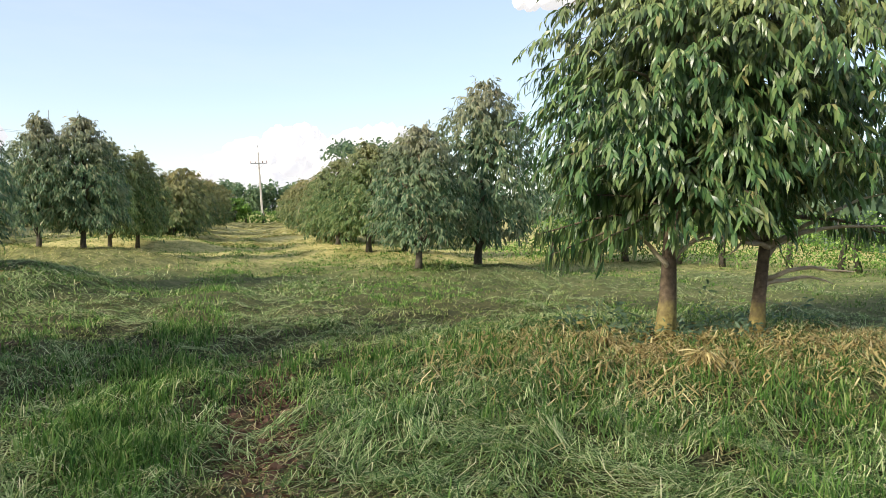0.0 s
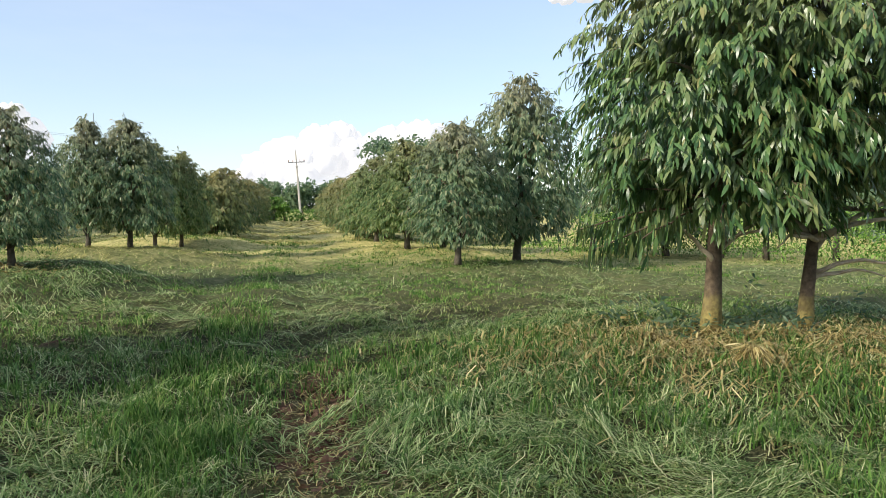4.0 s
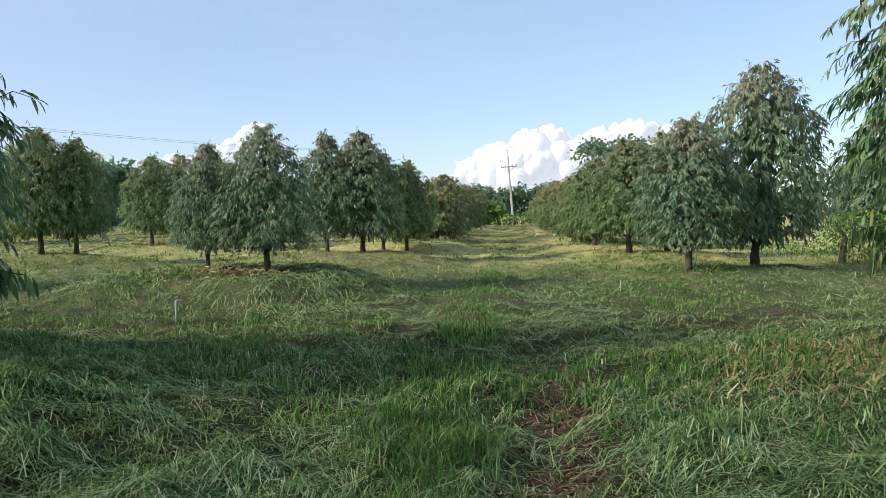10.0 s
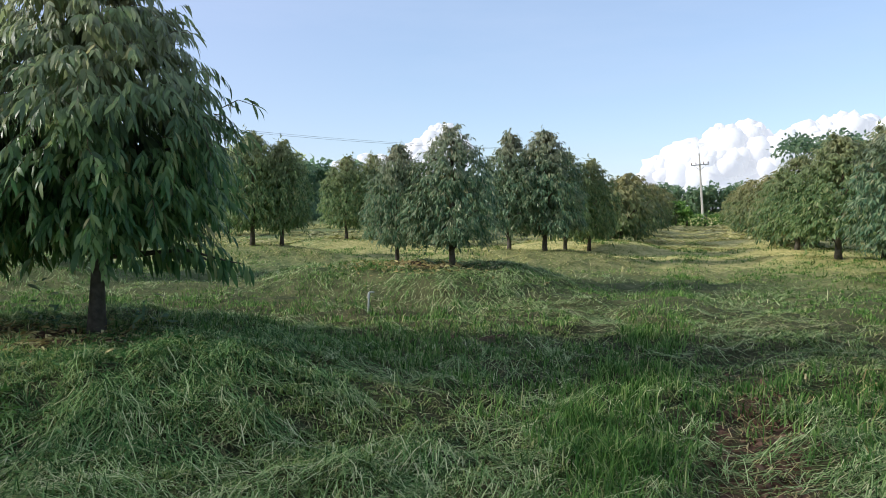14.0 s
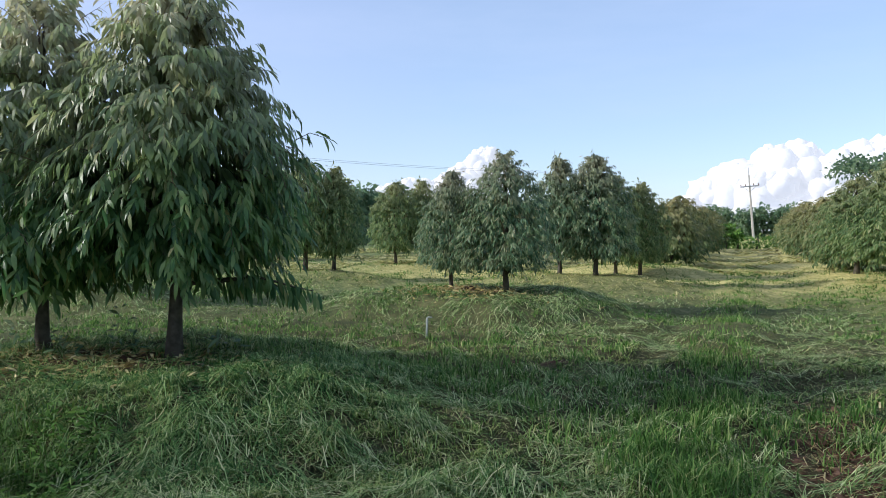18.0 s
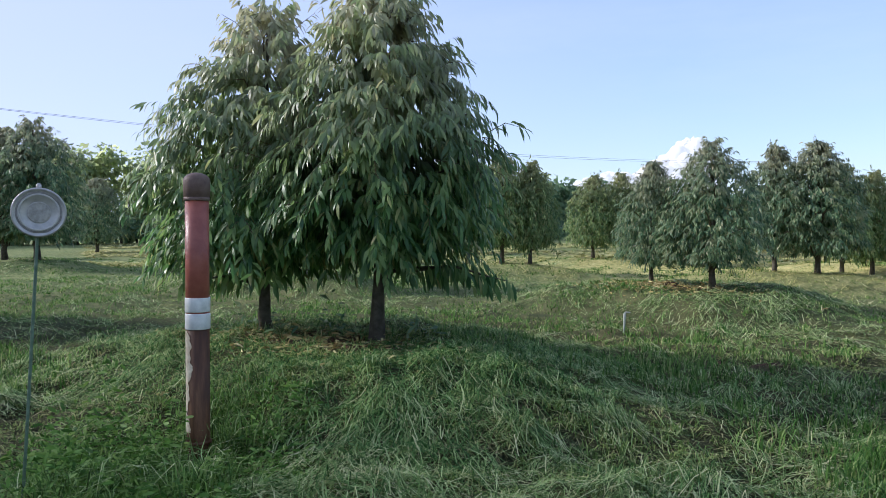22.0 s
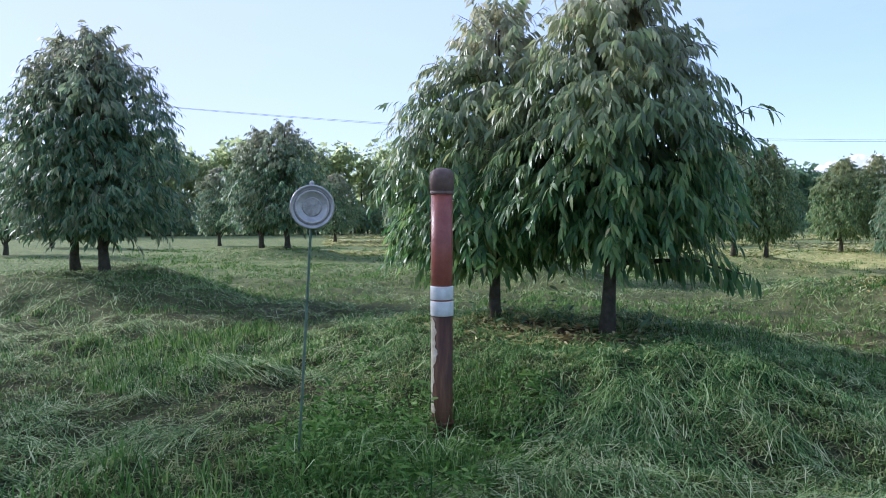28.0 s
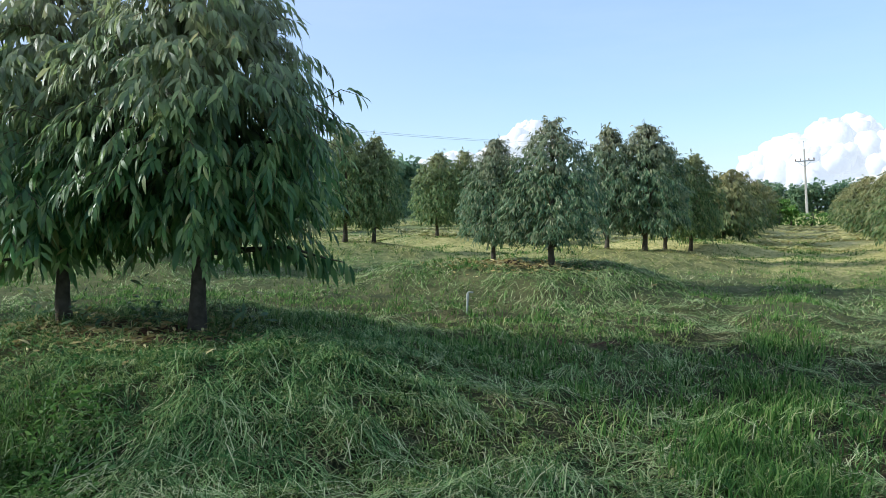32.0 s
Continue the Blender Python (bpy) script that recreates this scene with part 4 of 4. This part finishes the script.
part("groove", bm_mesh("groove", lathe([(0.110, 0.0012), (0.109, 0.003), (0.101, 0.003), (0.100, 0.0012)], 48), groove_mat), disc, "dark ring round the lid")
part("boss", bm_mesh("boss", lathe([(0.054, 0.0012), (0.053, 0.010), (0.030, 0.0105), (0.004, 0.0105)], 40), plain("dark_boss", (0.27, 0.255, 0.225), (0.50, 0.475, 0.42), 40, 0.7, 0.3, 0.4), False), disc, "darker centre")
part("knob", bm_mesh("knob", lathe([(0.012, 0.0), (0.014, 0.004), (0.014, 0.02), (0.008, 0.028), (0.001, 0.03)], 14), alu), sign, m=pose(0.01, 0, 1.655))
tagged(sign, "round dull metal disc on a thin green rod", "marker")

pvc = plain("grey_white_pvc", (0.30, 0.32, 0.29), (0.46, 0.47, 0.43), 15, 0.5, 0.4, 0.2)


def stake(x, y, tall, lean, label):
    root = new("stake")
    root.matrix_world = pose(x, y, ground_at(x, y) - 0.05, lean, lean * 0.6, 20)
    part("pipe", bm_mesh("pipe", lathe([(0.014, -0.1), (0.014, tall), (0.010, tall + 0.004), (0.010, tall - 0.08)], 14), pvc), root)
    part("joint", bm_mesh("joint", lathe([(0.017, tall - 0.09), (0.018, tall - 0.085), (0.018, tall - 0.02), (0.017, tall - 0.015)], 14), pvc), root)
    part("elbow", tubes_mesh("elbow", [tube([(0, 0, tall - 0.01), (0.012, 0, tall + 0.008), (0.075, 0, tall + 0.008)], (0.011, 0.011, 0.010), 10)], pvc), root)
    return tagged(root, label, "stake")


stake(-4.62, 9.55, 0.34, 3, "short pale plastic irrigation stake in the grass")


# ---- grass, cut straw, weeds, dry leaves (last, and most of the triangles) ----
def strewn(rng, n, near, far, power, lo=-48, hi=94):
    """Places round the standpoint, thinner with distance."""
    r = near + (far - near) * rng.random(n) ** power
    b = np.radians(rng.uniform(lo, hi, n))
    return -np.sin(b) * r, np.cos(b) * r, r


def patch(x, y, seed, scale):
    """A soft uneven field between 0 and 1 over the plan."""
    rng = np.random.default_rng(seed)
    v = np.zeros_like(x)
    for k in range(6):
        a, f = rng.uniform(0, 6.28), scale * rng.uniform(0.5, 2.0)
        v = v + np.sin(f * (x * np.cos(a) + y * np.sin(a)) + rng.uniform(0, 6.28) + 1.3 * np.sin(0.7 * f * (x * np.sin(a) - y * np.cos(a))))
    return 0.5 + v / 7


def open_ground(x, y):
    """False where trodden soil under the trees or in the rut keeps the grass away."""
    ok = np.ones(len(x), bool)
    for mx, my, ax, ay in SOIL:
        ok &= np.hypot((x - mx) / ax, (y - my) / ay) + 0.9 * (patch(x, y, 8, 6.0) - 0.5) + 0.6 * (patch(x, y, 9, 15.0) - 0.5) > 0.82
    return ok | (np.random.default_rng(4).random(len(x)) < 0.22)


BLADE = [(0, 1, 3, 2), (2, 3, 4)]


def blades(rng, x, y, tall, wide, bend):
    n = len(x)
    z = height(x, y) - 0.01
    a = rng.uniform(0, 6.28, n)
    side = np.stack([np.cos(a), np.sin(a), np.zeros(n)], -1)
    lean = np.stack([-np.sin(a), np.cos(a), np.zeros(n)], -1) * (bend * rng.uniform(0.2, 1.2, n) * tall)[:, None]
    p = np.stack([x, y, z], -1)
    up = np.array((0, 0, 1.0))
    pts = np.empty((n, 5, 3))
    for k, (s, w) in enumerate(((0, 0.5), (0.55, 0.42))):
        c = p + up * (tall * s)[:, None] + lean * s * s
        pts[:, 2 * k], pts[:, 2 * k + 1] = c - side * (wide * w)[:, None], c + side * (wide * w)[:, None]
    pts[:, 4] = p + up * (tall * (1 - 0.25 * bend))[:, None] + lean
    return pts


def straws(rng, x, y, length, wide, lift, flow, spread=0.75, bow=0.2):
    """Cut stems lying on the ground, bent once, in loosely combed directions."""
    n = len(x)
    a = flow + rng.normal(0, spread, n)
    d = np.stack([np.cos(a), np.sin(a)], -1) * (length * 0.5)[:, None]
    e = np.stack([-np.sin(a), np.cos(a), np.zeros(n)], -1) * (wide * 0.5)[:, None]
    kink = rng.normal(0, bow, (n, 2)) * length[:, None]
    pts = np.empty((n, 6, 3))
    for k, s in enumerate((-1, 0, 1)):
        q = np.stack([x, y], -1) + d * s + (kink if k == 1 else 0)
        c = np.concatenate([q, (height(q[:, 0], q[:, 1]) + lift * rng.uniform(0.1, 1.0, n))[:, None]], 1)
        pts[:, 2 * k], pts[:, 2 * k + 1] = c - e, c + e
    return pts


STRAW = [(0, 1, 3, 2), (2, 3, 5, 4)]


def stuff(name, pts, pattern, mat, label):
    ob = new(name, mesh_from(name, *patterned(pts, pattern), mat))
    return tagged(ob, label, "grass", kind="stuff")


rng_g = np.random.default_rng(91)


def fresh(x, y):
    """Where green grass was left standing: between the wheel tracks and in strips before the mounds."""
    f = np.exp(-((x + 0.45 + 0.02 * y) / 0.50) ** 2)
    f = f + 0.9 * np.exp(-((y - 9.9 - 0.15 * (x + 4)) / 0.75) ** 2) * np.clip((-1.5 - x) / 2, 0, 1)
    f = f + 0.45 * np.exp(-((x + 9.5) / 1.0) ** 2) * np.clip((9 - y) / 3, 0, 1)
    return f * (0.2 + 1.4 * patch(x, y, 21, 2.2)) + 0.55 * (patch(x, y, 22, 0.8) > 0.72)


def turf_field(n, near, far, power, fine, coarse):
    """Places for turf: tussocks with gaps between, thinner where wheels have worn it."""
    x, y, r = strewn(rng_g, n, near, far, power)
    clump = np.clip(1.7 * patch(x, y, 31, fine) + 0.5 * patch(x, y, 32, coarse) - 0.5, 0, 1)
    green = fresh(x, y)
    worn = np.exp(-((x - 0.35 + 0.02 * y) / 0.25) ** 2) + np.exp(-((x + 1.25 + 0.02 * y) / 0.3) ** 2)
    keep = (rng_g.random(n) < (0.18 + 1.0 * clump + 0.15 * green) * (0.45 + 0.85 * patch(x, y, 1, 1.4)) * (1 - 0.6 * worn)) & open_ground(x, y)
    return x[keep], y[keep], r[keep], clump[keep], green[keep] + rng_g.normal(0, 0.22, keep.sum()) > 0.62


# standing turf: full blades close by, single slivers further off
x, y, r, clump, green = turf_field(185000, 3.2, 9.5, 1.25, 19.0, 43.0)
h = np.where(green, 0.045 + 0.08 * clump + 0.07 * patch(x, y, 2, 1.1), 0.012 + 0.032 * clump + 0.035 * patch(x, y, 2, 1.1) ** 2 + 0.03 * np.clip(height(x, y) / 0.3, 0, 1)) * rng_g.uniform(0.45, 1.6, len(x))
turf = blades(rng_g, x, y, h, 0.0048 + 0.0007 * r, np.where(green, 0.9, 1.7))
stuff("turf", turf[green], BLADE, grass_mat, "fresh green grass left standing on the track")
stuff("turf", turf[~green], BLADE, turf_mat, "short mown olive and yellowing orchard turf")
x, y, r, clump, green = turf_field(190000, 9, 34, 1.4, 9.0, 20.0)
h = np.where(green, 0.05 + 0.09 * clump, 0.018 + 0.05 * clump) * rng_g.uniform(0.5, 1.6, len(x))
turf = blades(rng_g, x, y, h, 0.006 + 0.0009 * r, np.where(green, 0.9, 1.2))[:, [0, 1, 4]]
stuff("turf", turf[green], [(0, 1, 2)], grass_mat, "green grass left standing further off")
stuff("turf", turf[~green], [(0, 1, 2)], turf_mat, "short mown orchard turf further off")
# dark green tussocks between the hay, out to the far rows
cx, cy, cr = strewn(rng_g, 5200, 12, 40, 1.1, -24, 80)
keep = (patch(cx, cy, 35, 1.1) > 0.5) & open_ground(cx, cy)
cx, cy, cr = cx[keep], cy[keep], cr[keep]
k = np.repeat(np.arange(len(cx)), 16)
x, y = cx[k] + rng_g.normal(0, 0.16, len(k)), cy[k] + rng_g.normal(0, 0.09, len(k))
stuff("grass_tufts", blades(rng_g, x, y, rng_g.uniform(0.04, 0.15, len(k)), 0.010 + 0.0008 * cr[k], 1.0)[:, [0, 1, 4]], [(0, 1, 2)], grass_mat, "dark green tussocks among the hay")
# the same turf underfoot and behind
x, y, r = strewn(rng_g, 52000, 0.0, 3.4, 0.5, -180, 180)
x2, y2, r2 = strewn(rng_g, 62000, 3.0, 10.0, 0.65, 92, 314)
x, y, r = np.r_[x, x2], np.r_[y, y2], np.r_[r, r2]
keep = rng_g.random(len(x)) < 0.35 + 0.8 * patch(x, y, 31, 12.0)
x, y, r = x[keep], y[keep], r[keep]
h = (0.03 + 0.06 * patch(x, y, 2, 1.1) ** 2) * rng_g.uniform(0.5, 1.6, len(x))
stuff("turf", blades(rng_g, x, y, h, 0.012 + 0.0014 * r, 1.6)[:, [0, 1, 4]], [(0, 1, 2)], turf_mat, "short green orchard turf underfoot")
# dead clippings flat on the soil between the tussocks
x, y, r = strewn(rng_g, 60000, 3.2, 12, 1.5)
keep = open_ground(x, y)
x, y, r = x[keep], y[keep], r[keep]
lie = straws(rng_g, x, y, rng_g.uniform(0.03, 0.16, len(x)), 0.0035 + 0.0006 * r, 0.022, rng_g.uniform(0, 6.28, len(x)), 0.5, 0.1)
stuff("thatch", lie[:, [0, 1, 4, 5]], [(0, 1, 3, 2)], thatch_mat, "dead brown clippings between the tussocks")
# taller tufts, thickest along the middle of the track
cx, cy, cr = strewn(rng_g, 9000, 3.2, 24, 1.3)
keep = (patch(cx, cy, 3, 0.9) + 0.34 * np.clip(fresh(cx, cy), 0, 1) > 0.72) & open_ground(cx, cy)
cx, cy, cr = cx[keep], cy[keep], cr[keep]
k = rng_g.integers(0, len(cx), 30000)
x, y = cx[k] + rng_g.normal(0, 0.055, len(k)), cy[k] + rng_g.normal(0, 0.055, len(k))
h = rng_g.uniform(0.06, 0.21, len(k)) * np.clip(1.4 - cr[k] / 14, 0.4, 1) * (0.6 + 0.7 * (k % 7) / 6)
stuff("grass_tufts", blades(rng_g, x, y, h, 0.0065 + 0.0008 * cr[k], 0.9), BLADE, grass_mat, "taller tufts of fresh green grass")


# lying cut grass in combed swathes, thick on the mounds
def swathes(count, near, far, power, per):
    cx, cy, cr = strewn(rng_g, count, near, far, power)
    mound = np.clip(height(cx, cy) / 0.2, 0, 1)
    heavy = np.clip(2.6 * patch(cx, cy, 4, 1.0) - 1.05 + 0.35 * ((cx > 0.85) & (cy < 9.5)) + 0.4 * ((cx < -4.8) & (cy < 3.5)) + 0.4 * ((cx > -2.7) & (cx < -1.2) & (cy < 8)), 0, 1)
    keep = (rng_g.random(count) < 0.07 + 0.50 * mound + 0.55 * heavy) & open_ground(cx, cy) & (fresh(cx, cy) < 0.75)
    cx, cy, cr, heavy = cx[keep], cy[keep], cr[keep], heavy[keep]
    turn = 4.0 * patch(cx, cy, 5, 0.7) + 2.0 * patch(cx, cy, 6, 2.4) + rng_g.normal(0, 0.5, len(cx))
    fall_x, fall_y = height(cx + 0.3, cy) - height(cx - 0.3, cy), height(cx, cy + 0.3) - height(cx, cy - 0.3)
    steep = np.hypot(fall_x, fall_y) > 0.09      # on the flanks of a mound the stems hang down the slope
    turn = np.where(steep, np.arctan2(fall_y, fall_x) + rng_g.normal(0, 0.45, len(cx)), turn)
    k = np.repeat(np.arange(len(cx)), per)
    n = len(k)
    along, across = rng_g.normal(0, 0.13 + 0.006 * cr[k]), rng_g.normal(0, 0.05 + 0.006 * cr[k])
    ca, sa = np.cos(turn[k]), np.sin(turn[k])
    x, y = cx[k] + along * ca - across * sa, cy[k] + along * sa + across * ca
    loft = (0.03 + 0.11 * rng_g.random(len(cx)) ** 2)[k] * np.exp(-(across / 0.09) ** 2) + 0.012
    return straws(rng_g, x, y, 0.06 + 0.27 * rng_g.random(n) ** 1.8, 0.0040 + 0.00028 * cr[k], loft, turn[k] + rng_g.normal(0, 0.8, n) * (height(x, y) > 0.12), 0.45, 0.13), cr[k], x, y


lying, r, x, y = swathes(4400, 3.2, 10, 1.15, 42)
k_of = np.arange(len(x)) // 42
green = np.clip(height(x, y) / 0.25, 0, 1) * 0.75 + 0.15 + rng_g.normal(0, 0.12, len(x)) > rng_g.random(len(k_of))[k_of]
stuff("cut_grass", lying[green], STRAW, green_cut_mat, "freshly cut green grass tangled over the mounds")
stuff("cut_grass", lying[~green], STRAW, straw_mat, "pale cut grass lying combed in swathes")
lying, r, x, y = swathes(8200, 10, 34, 1.25, 38)
hay = (y > 17) & (x > -14)
stuff("cut_grass", lying[~hay][:, [0, 1, 4, 5]], [(0, 1, 3, 2)], straw_mat, "pale cut grass lying on the orchard floor further off")
stuff("cut_grass", lying[hay][:, [0, 1, 4, 5]], [(0, 1, 3, 2)], hay_mat, "yellow dried hay lying in swathes along the track")

x, y, r = strewn(rng_g, 50000, 30, 72, 1.1, -16, 66)
keep = patch(x, y, 9, 0.35) + 0.5 * patch(x, y, 10, 1.5) > 0.55
x, y, r = x[keep], y[keep], r[keep]
stuff("cut_grass", straws(rng_g, x, y, rng_g.uniform(0.2, 0.7, len(x)), 0.0022 * r, 0.10, rng_g.uniform(0, 6.28, len(x)))[:, [0, 1, 4, 5]], [(0, 1, 3, 2)], hay_mat, "dry straw-coloured mown grass down the far track")

# leaf litter and dry stalks round the trunks
def litter(name, spots, n, size, mat, label, lift=0.03, slim=0.28):
    x = np.concatenate([rng_g.normal(cx, sx, n) for cx, cy, sx, sy in spots])
    y = np.concatenate([rng_g.normal(cy, sy, n) for cx, cy, sx, sy in spots])
    m = len(x)
    base = np.stack([x, y, height(x, y) + rng_g.uniform(0.0, lift, m)], -1)
    ax = unit(np.stack([rng_g.normal(size=m), rng_g.normal(size=m), rng_g.normal(0.05, 0.22, m)], -1))
    ln = size * rng_g.uniform(0.5, 1.4, m)
    return stuff(name, leaves(rng_g, base, ax, ln, ln * slim, 0.02), LEAF, mat, label)


litter("fallen_leaves", [(-6.0, 5.0, 1.0, 0.5), (-5.6, 13.2, 0.9, 0.5), (4.9, 6.9, 1.3, 0.6)], 1100, 0.085, dry_mat, "brown fallen leaves under the trees")
mx = np.concatenate([rng_g.normal(cx, sx, 1900) for cx, cy, sx, sy in ((4.3, 6.0, 1.2, 0.6), (6.7, 6.5, 1.0, 0.45), (3.2, 6.3, 0.8, 0.6))])
my = np.concatenate([rng_g.normal(cy, sy, 1900) for cx, cy, sx, sy in ((4.3, 6.0, 1.2, 0.6), (6.7, 6.5, 1.0, 0.45), (3.2, 6.3, 0.8, 0.6))])
stuff("straw_mulch", straws(rng_g, mx, my, rng_g.uniform(0.06, 0.26, len(mx)), rng_g.uniform(0.004, 0.016, len(mx)), 0.10, rng_g.uniform(0, 6.28, len(mx))), STRAW, dry_mat, "dry tan stalks and leaves mulching the mound")


def weeds(name, spots, n, size, label, mat=weed_mat):
    """Low leafy plants: stems out of the ground with broad leaves."""
    out = []
    for cx, cy, reach, tall in spots:
        a, q = rng_g.uniform(0, 6.28, n), reach * np.sqrt(rng_g.random(n))
        x, y = cx + np.cos(a) * q, cy + np.sin(a) * q
        z = height(x, y) + tall * (0.35 + 1.1 * patch(x, y, 41, 7.0)) * rng_g.random(n) * np.sqrt(np.clip(1 - (q / reach) ** 2, 0.05, 1))
        ax = unit(np.stack([np.cos(a) * 0.5 + rng_g.normal(0, 0.6, n), np.sin(a) * 0.5 + rng_g.normal(0, 0.6, n), rng_g.normal(0.25, 0.4, n)], -1))
        ln = size * rng_g.uniform(0.5, 1.4, n)
        out.append(leaves(rng_g, np.stack([x, y, z], -1), ax, ln, ln * 0.27, 0.2))
    return stuff(name, np.concatenate(out), LEAF, mat, label)


weeds("weeds", [(-4.60, 2.46, 0.32, 0.66), (-4.34, 2.18, 0.38, 0.56), (-4.1, 1.80, 0.45, 0.32), (-4.62, 2.15, 0.40, 0.50), (-4.7, 2.1, 0.6, 0.16), (-3.85, 2.75, 0.45, 0.16), (-3.6, 2.15, 0.4, 0.14), (-4.3, 3.2, 0.4, 0.2)], 900, 0.058, "leafy green weeds round the marker post")
herb_mat = leaf_material("herb_leaf", [(0.0, (0.035, 0.095, 0.022)), (0.6, (0.10, 0.22, 0.055)), (1.0, (0.24, 0.38, 0.12))], rough=0.6, through=0.25, gloss=0.2)
weeds("weeds", [(-4.75, 4.05, 0.75, 0.10), (-3.9, 4.5, 0.6, 0.09), (-5.5, 3.75, 0.8, 0.10), (-3.45, 5.1, 0.5, 0.08), (-4.4, 5.0, 0.6, 0.08), (-6.6, 3.7, 0.7, 0.10), (-3.3, 3.5, 0.6, 0.08)], 620, 0.046, "small leafy herbs growing through the cut grass", herb_mat)
weeds("weeds", [(3.9, 7.5, 0.5, 0.35), (5.0, 7.4, 0.4, 0.45), (6.4, 7.9, 0.6, 0.3), (4.2, 6.9, 0.5, 0.22), (5.1, 6.9, 0.4, 0.28)], 190, 0.09, "dark green seedlings between the trunks", dark_leaf_mat)
weeds("weeds", [(-6.1, 5.5, 0.14, 0.55), (-5.0, 5.7, 0.16, 0.4), (-6.4, 5.0, 0.12, 0.4), (-7.4, 5.2, 0.2, 0.35), (-5.4, 13.5, 0.15, 0.5)], 34, 0.10, "small seedlings under the durian trees", leaf_mat)

k = np.repeat(np.arange(7), 420)
hx, hy = np.array((-4.5, -4.2, -4.05, -4.8, -4.35, -3.9, -4.6))[k] + rng_g.normal(0, 0.17, len(k)), np.array((2.6, 2.1, 1.75, 3.15, 2.95, 2.45, 2.2))[k] + rng_g.normal(0, 0.17, len(k))
stuff("grass_tufts", blades(rng_g, hx, hy, rng_g.uniform(0.08, 0.30, len(k)), np.full(len(k), 0.008), 1.2), BLADE, weed_mat, "bright green grass tufts round the marker post")

rx, ry = rng_g.normal(0.36, 0.16, 600), rng_g.uniform(2.6, 6.8, 600)
stuff("dead_grass", straws(rng_g, rx, ry, rng_g.uniform(0.03, 0.14, 600), rng_g.uniform(0.003, 0.007, 600), 0.04, rng_g.uniform(0, 6.28, 600)), STRAW, dry_mat, "dead brown grass and stalks along the bare rut")
litter("soil_clods", [(0.40, 4.6, 0.12, 0.9), (0.38, 6.0, 0.12, 0.6)], 160, 0.05, soil_mat, "small reddish clods of bare earth", 0.02, 0.7)

k = rng_g.integers(0, 6, 260)
lx, ly = np.array((-4.5, -4.25, -4.05, -4.62, -3.95, -4.3))[k] + rng_g.normal(0, 0.14, 260), np.array((2.62, 2.3, 1.78, 3.0, 2.5, 2.85))[k] + rng_g.normal(0, 0.14, 260)
stuff("weed_stalks", blades(rng_g, lx, ly, rng_g.uniform(0.2, 0.48, 260), np.full(260, 0.007), 1.6), BLADE, straw_mat, "long bent weed stalks leaning round the marker post")

# a small armful of pale cut grass left in the open
n = 420
bx, by = -7.25 + rng_g.normal(0, 0.26, n), 2.3 + rng_g.normal(0, 0.15, n)
stuff("cut_grass", straws(rng_g, bx, by, rng_g.uniform(0.15, 0.5, n), np.full(n, 0.008), 0.12, np.full(n, 0.5), 0.3, 0.08), STRAW, straw_mat, "armful of pale cut grass dropped in the open")

heap = new("straw_heap")
heap.location = (3.88, 5.5, ground_at(3.88, 5.5))
n = 520
a = rng_g.uniform(0, 6.28, n)
d = np.stack([np.cos(a), np.sin(a), np.zeros(n)], -1)
base = d * rng_g.uniform(0.0, 0.09, (n, 1)) + np.stack([np.zeros(n), np.zeros(n), rng_g.uniform(0.03, 0.15, n)], -1)
ln = rng_g.uniform(0.06, 0.18, n)
part("dry_stalk", mesh_from("dry_stalk", *patterned(leaves(rng_g, base, unit(d * rng_g.uniform(0.2, 1, (n, 1)) + rng_g.normal(0, 0.35, (n, 3)) + (0, 0, -0.6)), ln, ln * rng_g.uniform(0.04, 0.11, n), 0.2), LEAF), dry_mat), heap)
tagged(heap, "small heap of dry brown stalks on the grass", "heap")
